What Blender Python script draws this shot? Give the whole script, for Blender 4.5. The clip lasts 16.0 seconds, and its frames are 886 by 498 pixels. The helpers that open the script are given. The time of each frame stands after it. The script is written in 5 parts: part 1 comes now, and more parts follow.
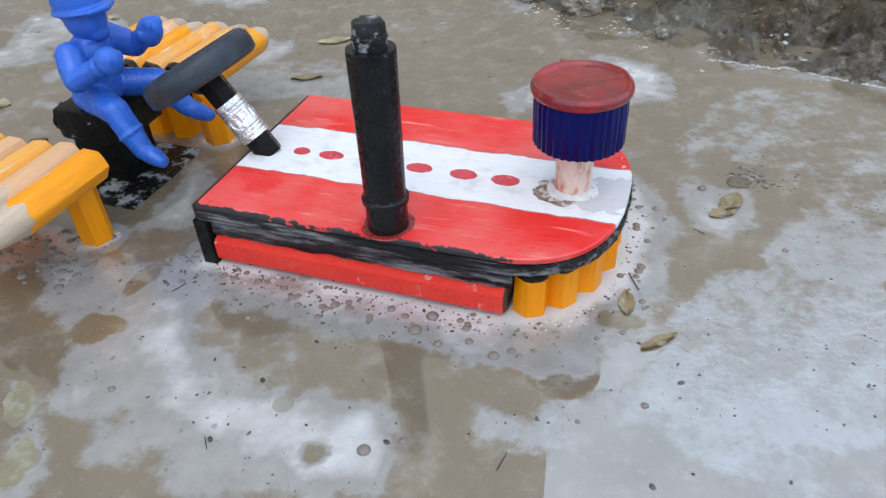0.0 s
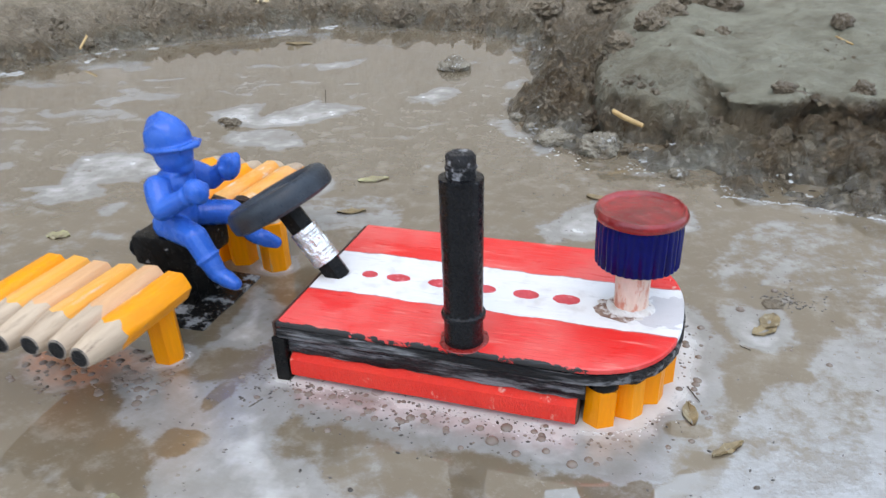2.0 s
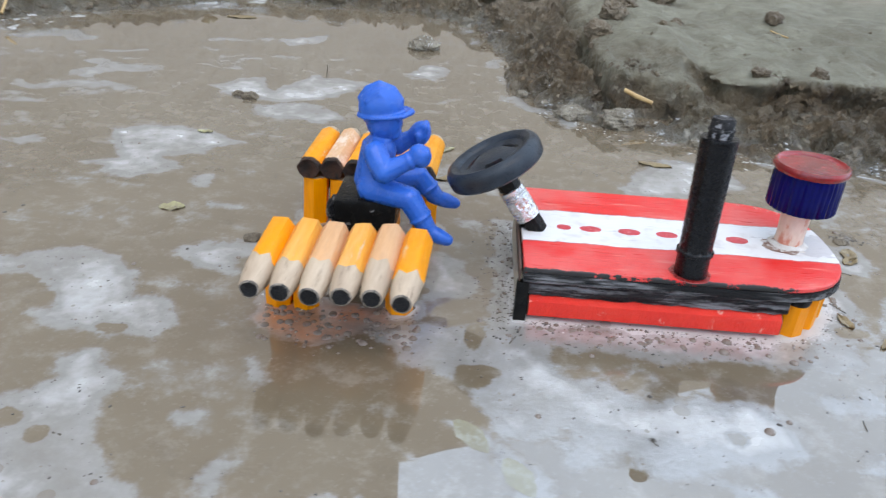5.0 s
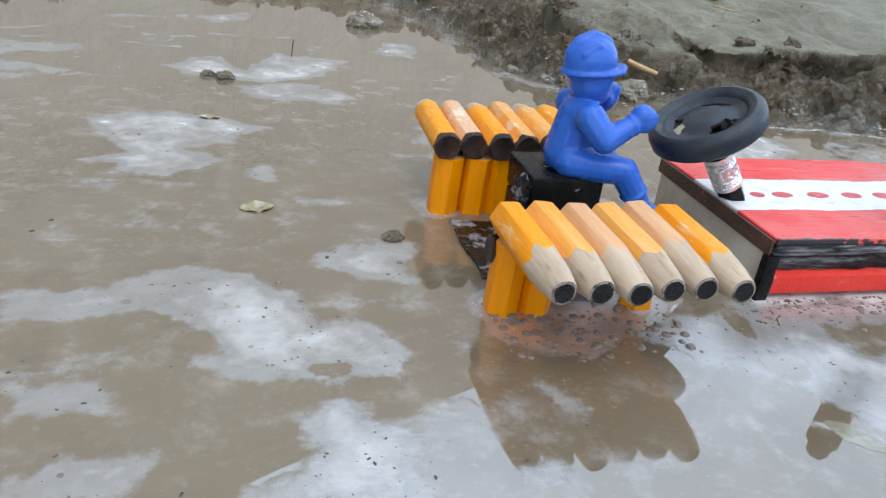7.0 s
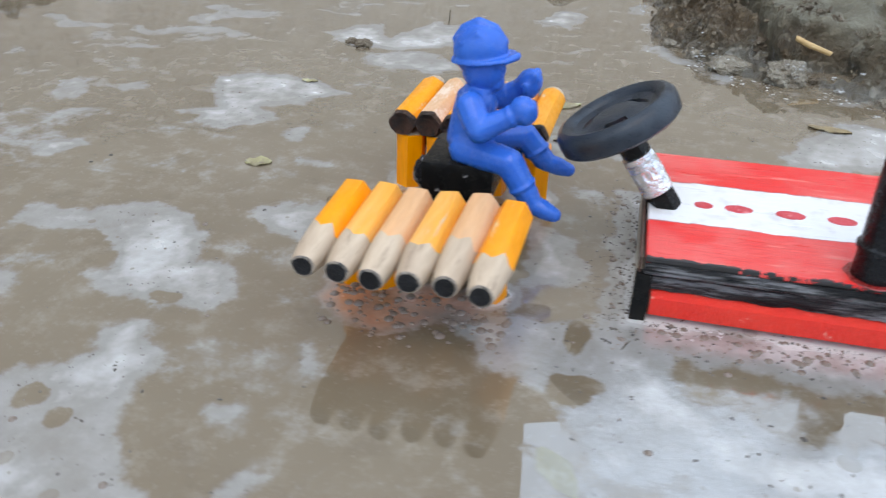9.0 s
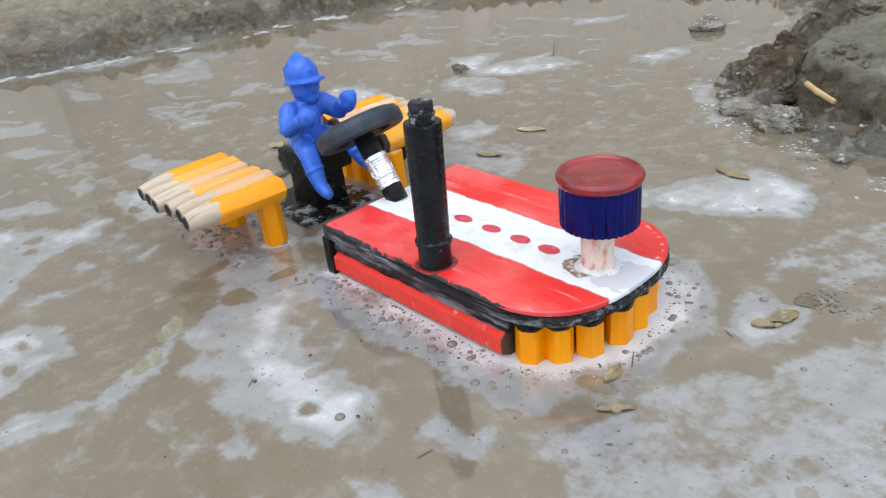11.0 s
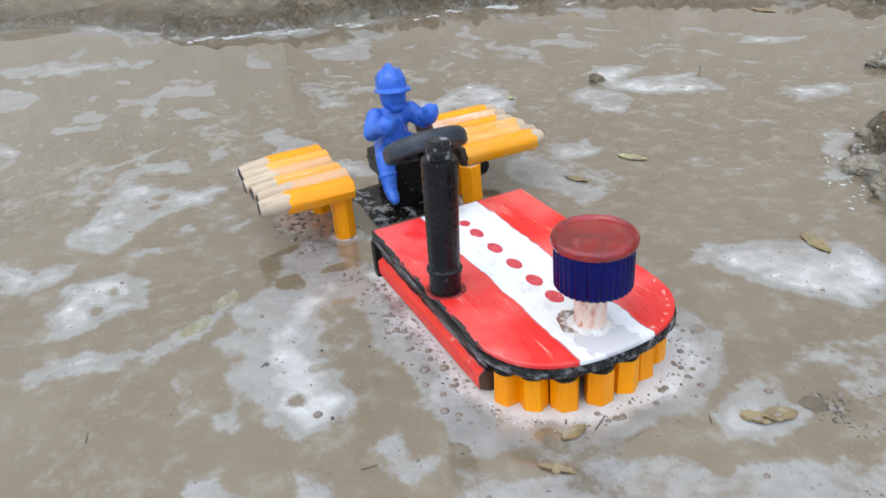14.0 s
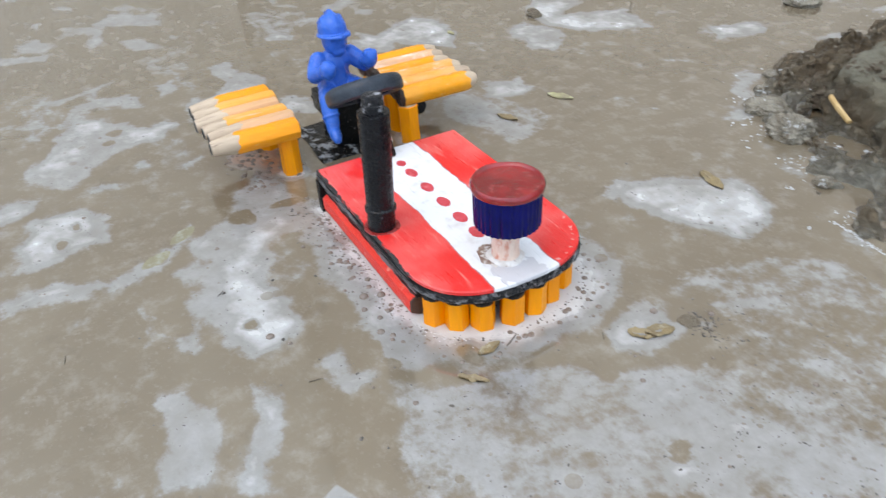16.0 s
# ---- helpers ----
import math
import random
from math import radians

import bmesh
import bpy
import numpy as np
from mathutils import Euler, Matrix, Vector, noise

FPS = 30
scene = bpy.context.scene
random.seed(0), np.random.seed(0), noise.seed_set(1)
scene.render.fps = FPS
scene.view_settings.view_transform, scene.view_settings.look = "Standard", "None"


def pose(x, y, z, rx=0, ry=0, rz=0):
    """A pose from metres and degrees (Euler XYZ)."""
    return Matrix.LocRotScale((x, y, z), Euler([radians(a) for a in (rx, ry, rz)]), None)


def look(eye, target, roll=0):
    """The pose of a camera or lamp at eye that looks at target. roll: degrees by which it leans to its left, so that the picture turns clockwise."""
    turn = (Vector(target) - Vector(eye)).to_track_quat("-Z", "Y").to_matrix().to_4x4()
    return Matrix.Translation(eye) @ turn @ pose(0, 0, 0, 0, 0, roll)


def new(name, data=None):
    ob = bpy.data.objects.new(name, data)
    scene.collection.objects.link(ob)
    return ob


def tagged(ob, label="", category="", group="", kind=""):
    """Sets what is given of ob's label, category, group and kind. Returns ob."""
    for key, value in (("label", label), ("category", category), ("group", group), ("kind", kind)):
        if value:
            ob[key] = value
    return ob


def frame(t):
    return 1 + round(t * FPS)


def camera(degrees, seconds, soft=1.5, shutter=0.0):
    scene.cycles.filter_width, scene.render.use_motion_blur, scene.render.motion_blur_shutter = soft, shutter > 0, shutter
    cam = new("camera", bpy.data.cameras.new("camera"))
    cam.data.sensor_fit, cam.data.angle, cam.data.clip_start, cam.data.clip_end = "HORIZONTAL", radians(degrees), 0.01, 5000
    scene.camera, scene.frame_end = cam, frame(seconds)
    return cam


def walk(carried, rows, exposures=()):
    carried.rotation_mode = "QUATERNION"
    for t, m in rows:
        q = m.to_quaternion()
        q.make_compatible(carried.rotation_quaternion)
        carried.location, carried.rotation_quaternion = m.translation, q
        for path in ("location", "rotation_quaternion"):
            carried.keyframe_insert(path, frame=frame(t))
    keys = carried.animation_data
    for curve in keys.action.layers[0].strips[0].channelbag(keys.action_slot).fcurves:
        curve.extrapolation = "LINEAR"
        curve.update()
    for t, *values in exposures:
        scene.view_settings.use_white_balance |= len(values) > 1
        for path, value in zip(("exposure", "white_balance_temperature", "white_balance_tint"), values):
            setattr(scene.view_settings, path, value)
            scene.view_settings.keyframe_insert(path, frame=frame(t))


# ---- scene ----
cam = camera(62.0, 16.0, soft=1.2, shutter=0.4)
PATH = [
    (0, (0.10370, -0.13914, 0.10886), (0.01740, 0.08206, -0.07450), -3.41),
    (0.5, (0.10097, -0.13699, 0.10508), (0.00946, 0.08898, -0.06974), -3.20),
    (1, (0.09518, -0.14082, 0.10275), (0.00970, 0.09790, -0.05759), -1.58),
    (1.5, (0.09386, -0.14587, 0.10602), (0.00699, 0.10333, -0.03665), -2.53),
    (2, (0.08793, -0.15811, 0.11109), (0.00148, 0.09557, -0.02371), -2.16),
    (2.5, (0.08660, -0.17264, 0.12110), (-0.00125, 0.08559, -0.00382), -2.24),
    (3, (0.08547, -0.18825, 0.12096), (-0.00400, 0.07042, -0.00187), -2.00),
    (3.2, (0.08439, -0.19261, 0.12065), (-0.00245, 0.06787, -0.00024), -2.09),
    (5.3, (-0.04110, -0.20564, 0.11182), (-0.02739, 0.05905, -0.02871), 5.90),
    (5.5, (-0.05740, -0.20183, 0.10558), (-0.02700, 0.06306, -0.03194), 7.43),
    (6, (-0.08830, -0.18634, 0.09582), (-0.03183, 0.07506, -0.04012), 7.76),
    (6.5, (-0.11104, -0.17362, 0.08991), (-0.04065, 0.08580, -0.04331), 7.06),
    (7, (-0.12273, -0.16373, 0.08628), (-0.04867, 0.09403, -0.04816), 6.72),
    (7.5, (-0.12488, -0.16111, 0.08334), (-0.04918, 0.09563, -0.05215), 6.84),
    (8, (-0.10400, -0.16996, 0.08988), (-0.07690, 0.09007, -0.05726), 4.49),
    (8.5, (-0.05574, -0.17342, 0.09586), (-0.07207, 0.08408, -0.05719), 3.84),
    (9, (-0.00893, -0.17055, 0.10179), (-0.07267, 0.07721, -0.05489), 0.30),
    (9.5, (0.04902, -0.16782, 0.10861), (-0.05877, 0.06145, -0.05207), -1.75),
    (10, (0.09939, -0.15732, 0.11129), (-0.04806, 0.04950, -0.04834), -3.75),
    (10.2, (0.12187, -0.14783, 0.11051), (-0.04182, 0.05300, -0.04074), -5.34),
    (12.3, (0.20417, -0.11968, 0.11782), (-0.02146, 0.01169, -0.02995), -3.70),
    (12.5, (0.20685, -0.11265, 0.11722), (-0.02207, 0.01458, -0.02910), -3.68),
    (13, (0.21017, -0.10191, 0.11943), (-0.02631, 0.01252, -0.02542), -4.53),
    (13.5, (0.20993, -0.09535, 0.11893), (-0.02923, 0.01559, -0.02423), -4.90),
    (14, (0.20827, -0.09392, 0.12679), (-0.03268, 0.01158, -0.01747), -4.97),
    (14.5, (0.21572, -0.09231, 0.14285), (-0.03192, -0.00296, -0.00100), -5.83),
    (15, (0.22168, -0.09520, 0.13777), (-0.01806, -0.00489, -0.01835), -5.43),
    (15.5, (0.22609, -0.09552, 0.14164), (-0.00525, 0.00196, -0.02263), -4.49),
    (16, (0.22952, -0.09626, 0.14608), (0.01221, 0.01563, -0.02787), -3.36),
]
walk(cam, [(t, look(eye, target, roll)) for t, eye, target, roll in PATH], exposures=[(0, -0.02, 9150, 20), (1, 0.02, 9200, 20), (2.5, 0.18, 9450, 21), (5.5, 0.11, 9300, 20), (8, 0.11, 9300, 19), (10, 0.15, 9350, 20), (12.5, 0.25, 9700, 20), (16, 0.23, 9700, 20)])
SKY, SUN, SUN_WAY, WATER_IOR = 0.1, 0.8, (0.10, -0.47, 1.0), 2.25

# ---- light ----
world = bpy.data.worlds.new("sky")
scene.world = world
world.use_nodes = True
wn, wl = world.node_tree.nodes, world.node_tree.links
sky = wn.new("ShaderNodeTexSky")
sky.sky_type, sky.sun_disc = "NISHITA", False
sky.sun_elevation, sky.sun_rotation = radians(64), radians(168)
sky.air_density, sky.dust_density = 1.3, 0.6
cloud = wn.new("ShaderNodeTexNoise")
cloud.inputs["Scale"].default_value, cloud.inputs["Detail"].default_value, cloud.inputs["Roughness"].default_value = 3.2, 7.0, 0.55
cramp = wn.new("ShaderNodeMapRange")
cramp.interpolation_type = "SMOOTHSTEP"
cramp.inputs["From Min"].default_value, cramp.inputs["From Max"].default_value = 0.36, 0.66
cramp.inputs["To Min"].default_value, cramp.inputs["To Max"].default_value = 0.68, 1.0
cmix = wn.new("ShaderNodeMix")
cmix.data_type = "RGBA"
# thin cloud is brightest round the veiled sun
toward = wn.new("ShaderNodeVectorMath")
toward.operation = "DOT_PRODUCT"
toward.inputs[1].default_value = Vector(SUN_WAY).normalized()
glow = wn.new("ShaderNodeMapRange")
glow.interpolation_type = "SMOOTHSTEP"
glow.inputs["From Min"].default_value, glow.inputs["From Max"].default_value = 0.3, 1.0
glow.inputs["To Min"].default_value, glow.inputs["To Max"].default_value = 22.0, 24.0
cloud_col = wn.new("ShaderNodeVectorMath")
cloud_col.operation = "SCALE"
cloud_col.inputs[0].default_value = (0.60, 1.0, 1.60)
around = wn.new("ShaderNodeTexCoord").outputs["Generated"]
wl.new(around, cloud.inputs["Vector"])
wl.new(around, toward.inputs[0])
wl.new(toward.outputs["Value"], glow.inputs["Value"])
wl.new(glow.outputs["Result"], cloud_col.inputs["Scale"])
wl.new(cloud_col.outputs["Vector"], cmix.inputs[7])
wl.new(cloud.outputs["Fac"], cramp.inputs["Value"])
wl.new(cramp.outputs["Result"], cmix.inputs[0])
wl.new(sky.outputs["Color"], cmix.inputs[6])
wl.new(cmix.outputs[2], wn["Background"].inputs["Color"])
wn["Background"].inputs["Strength"].default_value = SKY

sun = new("sun", bpy.data.lights.new("sun", "SUN"))
sun.data.energy, sun.data.angle, sun.data.color = SUN, radians(36), (1.0, 0.95, 0.88)
sun.matrix_world = look(Vector(SUN_WAY) * 2, (0, 0, 0))


# ---- materials ----
def node(nt, kind, **values):
    n = nt.nodes.new("ShaderNode" + kind)
    for k, v in values.items():
        n.inputs[k.replace("_", " ")].default_value = v
    return n


def rgb(c):
    return (*c, 1.0)


def noise_of(nt, vec, scale, detail=4.0, rough=0.6, lo=0.35, hi=0.65, stretch=None):
    """A noise of that many features a metre, spread to 0..1 between lo and hi."""
    if stretch:
        m = node(nt, "Mapping", Scale=stretch)
        nt.links.new(vec, m.inputs["Vector"])
        vec = m.outputs["Vector"]
    n = node(nt, "TexNoise", Scale=scale, Detail=detail, Roughness=rough)
    nt.links.new(vec, n.inputs["Vector"])
    r = node(nt, "MapRange", From_Min=lo, From_Max=hi)
    r.interpolation_type = "SMOOTHSTEP"
    nt.links.new(n.outputs["Fac"], r.inputs["Value"])
    return r.outputs["Result"]


def blend(nt, fac, a, b):
    m = nt.nodes.new("ShaderNodeMix")
    m.data_type = "RGBA"
    for socket, value in ((m.inputs[0], fac), (m.inputs[6], a), (m.inputs[7], b)):
        if isinstance(value, (int, float)):
            socket.default_value = value
        elif isinstance(value, tuple):
            socket.default_value = rgb(value)
        else:
            nt.links.new(value, socket)
    return m.outputs[2]


def calc(nt, op, a, b=0.0, c=0.0):
    m = nt.nodes.new("ShaderNodeMath")
    m.operation = op
    for socket, value in zip(m.inputs, (a, b, c)):
        if isinstance(value, (int, float)):
            socket.default_value = value
        else:
            nt.links.new(value, socket)
    return m.outputs[0]


def begin(name):
    m = bpy.data.materials.new(name)
    m.use_nodes = True
    nt = m.node_tree
    return m, nt, nt.nodes["Principled BSDF"], nt.nodes.new("ShaderNodeTexCoord").outputs["Object"]


def bump(nt, bsdf, height, depth, strength=0.6):
    b = node(nt, "Bump", Strength=strength, Distance=depth)
    nt.links.new(height, b.inputs["Height"])
    nt.links.new(b.outputs["Normal"], bsdf.inputs["Normal"])


def surface(name, a, b, wear=None, rough=0.5, grain=900, blotch=160, wear_at=(0.58, 0.66), stretch=None, relief=0.00012, metal=0.0, gloss=0.5, coat=0.0, wear_scale=260, strength=0.6):
    """A worn surface: two colours in large blotches, fine grain in relief and chips of a third colour."""
    m, nt, p, vec = begin(name)
    oi = nt.nodes.new("ShaderNodeObjectInfo")
    shift = nt.nodes.new("ShaderNodeVectorMath")
    shift.operation = "ADD"
    nt.links.new(vec, shift.inputs[0])
    nt.links.new(oi.outputs["Random"], shift.inputs[1])
    vec = shift.outputs[0]
    fine = noise_of(nt, vec, grain, 6, 0.65, 0.3, 0.7, stretch)
    col = blend(nt, noise_of(nt, vec, blotch, 3, 0.6, 0.35, 0.65, stretch), a, b)
    col = blend(nt, calc(nt, "MULTIPLY", fine, 0.22), col, tuple(x * 0.55 for x in a))
    height = fine
    if wear:
        chips = noise_of(nt, vec, wear_scale, 8, 0.7, *wear_at, stretch)
        col = blend(nt, chips, col, wear)
        height = calc(nt, "SUBTRACT", fine, calc(nt, "MULTIPLY", chips, 0.8))
    nt.links.new(col, p.inputs["Base Color"])
    nt.links.new(calc(nt, "MULTIPLY_ADD", fine, 0.2, rough - 0.1), p.inputs["Roughness"])
    p.inputs["Metallic"].default_value = metal
    p.inputs["Specular IOR Level"].default_value = gloss
    p.inputs["Coat Weight"].default_value = coat
    bump(nt, p, height, relief, strength)
    return m


ALONG_Z = (1.0, 1.0, 0.12)
ALONG_X = (0.1, 1.0, 1.0)
yellow = surface("yellow_pencil_lacquer", (0.94, 0.285, 0.002), (0.88, 0.245, 0.002), (0.50, 0.30, 0.15), 0.42, stretch=ALONG_Z, wear_at=(0.66, 0.72), gloss=0.35)
orange = surface("orange_pencil_lacquer", (0.84, 0.33, 0.045), (0.76, 0.37, 0.12), (0.62, 0.42, 0.27), 0.4, stretch=ALONG_Z, wear_at=(0.6, 0.7), gloss=0.35)
peach = surface("bare_peach_cedar", (0.66, 0.33, 0.155), (0.60, 0.335, 0.185), (0.50, 0.30, 0.18), 0.6, stretch=ALONG_Z, wear_at=(0.55, 0.68))
cedar = surface("grimy_sharpened_cedar", (0.52, 0.385, 0.275), (0.40, 0.285, 0.20), (0.17, 0.105, 0.07), 0.75, stretch=ALONG_Z, wear_at=(0.54, 0.72))
graphite = surface("dark_graphite", (0.008, 0.008, 0.009), (0.018, 0.018, 0.020), (0.14, 0.13, 0.12), 0.5, grain=1500, wear_at=(0.62, 0.7), relief=0.0005, gloss=0.25, strength=1.0)
smudge = surface("smudged_cedar_rim", (0.16, 0.13, 0.11), (0.30, 0.24, 0.19), (0.04, 0.04, 0.04), 0.6, grain=1800, wear_at=(0.48, 0.6), wear_scale=700)
char = surface("black_daubed_wood", (0.005, 0.005, 0.005), (0.010, 0.009, 0.008), (0.22, 0.21, 0.21), 0.22, grain=500, wear_at=(0.63, 0.67), relief=0.0002, wear_scale=170, gloss=0.12, strength=0.6)
silted = surface("black_wood_under_silt", (0.006, 0.006, 0.006), (0.012, 0.011, 0.010), (0.24, 0.25, 0.26), 0.2, grain=700, wear_at=(0.50, 0.60), relief=0.0002, wear_scale=140, gloss=0.2)
worn_tip = surface("worn_black_plastic_tip", (0.008, 0.008, 0.009), (0.02, 0.02, 0.022), (0.36, 0.36, 0.38), 0.4, grain=900, wear_at=(0.54, 0.62), wear_scale=380, relief=0.0003, gloss=0.25, strength=1.0)
burnt = surface("charred_pencil_end", (0.018, 0.009, 0.006), (0.085, 0.032, 0.018), (0.006, 0.006, 0.006), 0.5, grain=1500, relief=0.0005, strength=1.0)
black = surface("black_plastic", (0.004, 0.004, 0.005), (0.008, 0.008, 0.009), (0.10, 0.10, 0.11), 0.27, grain=1500, wear_at=(0.64, 0.68), relief=0.00004, gloss=0.24)
rubber = surface("grey_black_rubber", (0.014, 0.020, 0.028), (0.026, 0.036, 0.047), (0.10, 0.11, 0.12), 0.34, grain=1600, wear_at=(0.60, 0.78), relief=0.00006, gloss=0.3)
band = surface("black_painted_edge", (0.006, 0.006, 0.007), (0.03, 0.03, 0.031), (0.25, 0.25, 0.26), 0.28, grain=1000, stretch=ALONG_X, wear_at=(0.49, 0.62), relief=0.0005, wear_scale=300, gloss=0.12, strength=0.9)
rail_red = surface("red_painted_rail", (0.93, 0.036, 0.018), (0.88, 0.024, 0.013), (0.88, 0.34, 0.28), 0.4, grain=1500, stretch=ALONG_X, wear_at=(0.59, 0.68), relief=0.0004)
blue_cap = surface("dark_blue_plastic", (0.0004, 0.0022, 0.060), (0.0008, 0.0034, 0.078), None, 0.15, grain=1500, relief=0.00003, gloss=0.14)
# the lid's paler blotches paint both scratches and sky light on its crinkles
lid_red = surface("red_painted_lid", (0.17, 0.004, 0.005), (0.31, 0.009, 0.010), (0.42, 0.07, 0.065), 0.11, grain=300, blotch=110, wear_at=(0.55, 0.75), relief=0.0003, gloss=0.35, coat=0.5)
pale_post = surface("pink_stained_wood", (0.74, 0.47, 0.36), (0.76, 0.58, 0.48), (0.62, 0.20, 0.13), 0.5, stretch=(1.0, 1.0, 0.4), wear_at=(0.52, 0.62), wear_scale=200)
blue_doll = surface("blue_moulded_plastic", (0.002, 0.112, 0.47), (0.002, 0.096, 0.42), None, 0.26, grain=300, relief=0.00001, gloss=0.28)
glue_mat = surface("dirty_white_glue", (0.74, 0.70, 0.67), (0.62, 0.55, 0.50), (0.30, 0.16, 0.12), 0.5, grain=1200, blotch=300, wear_at=(0.58, 0.66), relief=0.0003)
red_glue = surface("dark_red_glue", (0.30, 0.015, 0.012), (0.20, 0.012, 0.010), None, 0.3)
torn_mat = surface("torn_brown_card", (0.20, 0.095, 0.065), (0.36, 0.25, 0.20), (0.60, 0.54, 0.50), 0.7, grain=1200, blotch=420, wear_at=(0.48, 0.56), relief=0.0003)
raw_edge = surface("raw_brown_board_edge", (0.10, 0.045, 0.03), (0.06, 0.03, 0.022), (0.25, 0.16, 0.12), 0.6, wear_at=(0.6, 0.7))
muddy_board = surface("mud_stained_board", (0.50, 0.46, 0.38), (0.40, 0.35, 0.28), (0.58, 0.55, 0.48), 0.5, blotch=90, wear_at=(0.55, 0.75))
leaf_dry = surface("dry_yellow_leaf", (0.25, 0.175, 0.085), (0.18, 0.125, 0.065), (0.32, 0.27, 0.18), 0.55, grain=1500, wear_at=(0.55, 0.7))
leaf_green = surface("sodden_green_leaf", (0.34, 0.315, 0.16), (0.28, 0.245, 0.13), (0.22, 0.18, 0.11), 0.1, grain=1500, wear_at=(0.42, 0.62), relief=0.00001, gloss=1.0)
straw_mat = surface("pale_straw", (0.55, 0.36, 0.17), (0.45, 0.27, 0.11), (0.25, 0.14, 0.06), 0.5, wear_at=(0.6, 0.7))
twig_mat = surface("dark_wet_twig", (0.05, 0.035, 0.022), (0.08, 0.06, 0.04), None, 0.5)
speck_mat = surface("black_grit", (0.03, 0.024, 0.02), (0.09, 0.07, 0.055), None, 0.5)
clod_mat = surface("wet_dark_clod", (0.13, 0.094, 0.062), (0.21, 0.16, 0.108), (0.34, 0.285, 0.215), 0.55, grain=420, blotch=60, relief=0.0009, wear_at=(0.56, 0.7), wear_scale=160, strength=1.0)
leaf_cream = surface("cream_dry_leaf", (0.58, 0.46, 0.29), (0.48, 0.33, 0.17), (0.66, 0.58, 0.43), 0.55, grain=1500, wear_at=(0.5, 0.7))
leaf_pale = surface("bleached_yellow_leaf", (0.21, 0.185, 0.105), (0.175, 0.15, 0.09), (0.235, 0.22, 0.165), 0.12, grain=1500, wear_at=(0.45, 0.65), relief=0.00001, gloss=0.42)
leaf_pale.node_tree.nodes["Principled BSDF"].inputs["IOR"].default_value = WATER_IOR
slime = surface("grey_foamy_mud", (0.31, 0.27, 0.21), (0.18, 0.145, 0.105), (0.62, 0.60, 0.56), 0.16, grain=900, blotch=140, relief=0.0005, wear_at=(0.56, 0.66), strength=1.0)
# paler copy of the wall plaster, to brighten its reflection in the water
brightened_wall = surface("brightened_plaster", (0.77, 0.675, 0.575), (0.71, 0.615, 0.52), (0.81, 0.71, 0.605), 0.8, grain=16, blotch=1.7, wear_scale=4, relief=0.004)
wall_mat = surface("weathered_plaster", (0.54, 0.465, 0.39), (0.48, 0.405, 0.335), (0.58, 0.50, 0.425), 0.8, grain=16, blotch=1.7, wear_scale=4, relief=0.004)

# silver ferrule with crimped rings
ferrule_mat, nt, p, vec = begin("crimped_silver_ferrule")
nt.links.new(blend(nt, noise_of(nt, vec, 500, 5, 0.6, 0.4, 0.6), (0.88, 0.87, 0.87), (0.70, 0.68, 0.68)), p.inputs["Base Color"])
p.inputs["Metallic"].default_value, p.inputs["Roughness"].default_value = 0.9, 0.18
bump(nt, p, noise_of(nt, vec, 900, 4, 0.6, 0.3, 0.7), 0.0002)

# hood paint: red with a white middle stripe, brushed along x
hood_mat, nt, p, vec = begin("red_and_white_hood_paint")
sep = nt.nodes.new("ShaderNodeSeparateXYZ")
nt.links.new(vec, sep.inputs[0])
brush = noise_of(nt, vec, 800, 6, 0.7, 0.3, 0.7, ALONG_X)
soft_noise = noise_of(nt, vec, 48, 5, 0.6, 0.38, 0.68)
wob = calc(nt, "MULTIPLY_ADD", noise_of(nt, vec, 120, 3, 0.5, 0.2, 0.8), 0.0014, -0.0010)
dist = calc(nt, "ABSOLUTE", calc(nt, "SUBTRACT", calc(nt, "ADD", sep.outputs["Y"], wob), 0.0005))
stripe = node(nt, "MapRange", From_Min=0.0111, From_Max=0.0108)
nt.links.new(dist, stripe.inputs["Value"])
red = blend(nt, soft_noise, (0.76, 0.014, 0.012), (0.76, 0.085, 0.075))
red = blend(nt, noise_of(nt, vec, 420, 8, 0.7, 0.56, 0.70, ALONG_X), red, (0.80, 0.23, 0.19))
white = blend(nt, noise_of(nt, vec, 200, 5, 0.6, 0.5, 0.75), (0.66, 0.648, 0.648), (0.55, 0.52, 0.51))
# a greyish stain of glue between the filter's post and the nose
away = node(nt, "VectorMath")
away.operation = "DISTANCE"
nt.links.new(vec, away.inputs[0])
away.inputs[1].default_value = (0.0905, 0.0005, 0.021)
stain = calc(nt, "LESS_THAN", calc(nt, "ADD", away.outputs["Value"], calc(nt, "MULTIPLY", noise_of(nt, vec, 130, 4, 0.55, 0.25, 0.75), 0.0055)), 0.0110)
white = blend(nt, calc(nt, "MULTIPLY", stain, 0.75), white, (0.43, 0.405, 0.42))
paint = blend(nt, stripe.outputs["Result"], red, white)
outline = calc(nt, "LESS_THAN", calc(nt, "ABSOLUTE", calc(nt, "SUBTRACT", dist, 0.0109)), calc(nt, "MULTIPLY", brush, 0.00035))
smear = calc(nt, "SUBTRACT", 0.0010, sep.outputs["Y"])
smear = calc(nt, "GREATER_THAN", calc(nt, "ADD", smear, calc(nt, "MULTIPLY", noise_of(nt, vec, 240, 6, 0.65, 0.35, 0.7), 0.0012)), 0.0288)
paint = blend(nt, calc(nt, "MULTIPLY", outline, 0.7), paint, (0.36, 0.03, 0.03))
nt.links.new(blend(nt, smear, paint, (0.02, 0.018, 0.018)), p.inputs["Base Color"])
nt.links.new(calc(nt, "MULTIPLY_ADD", brush, 0.2, 0.25), p.inputs["Roughness"])
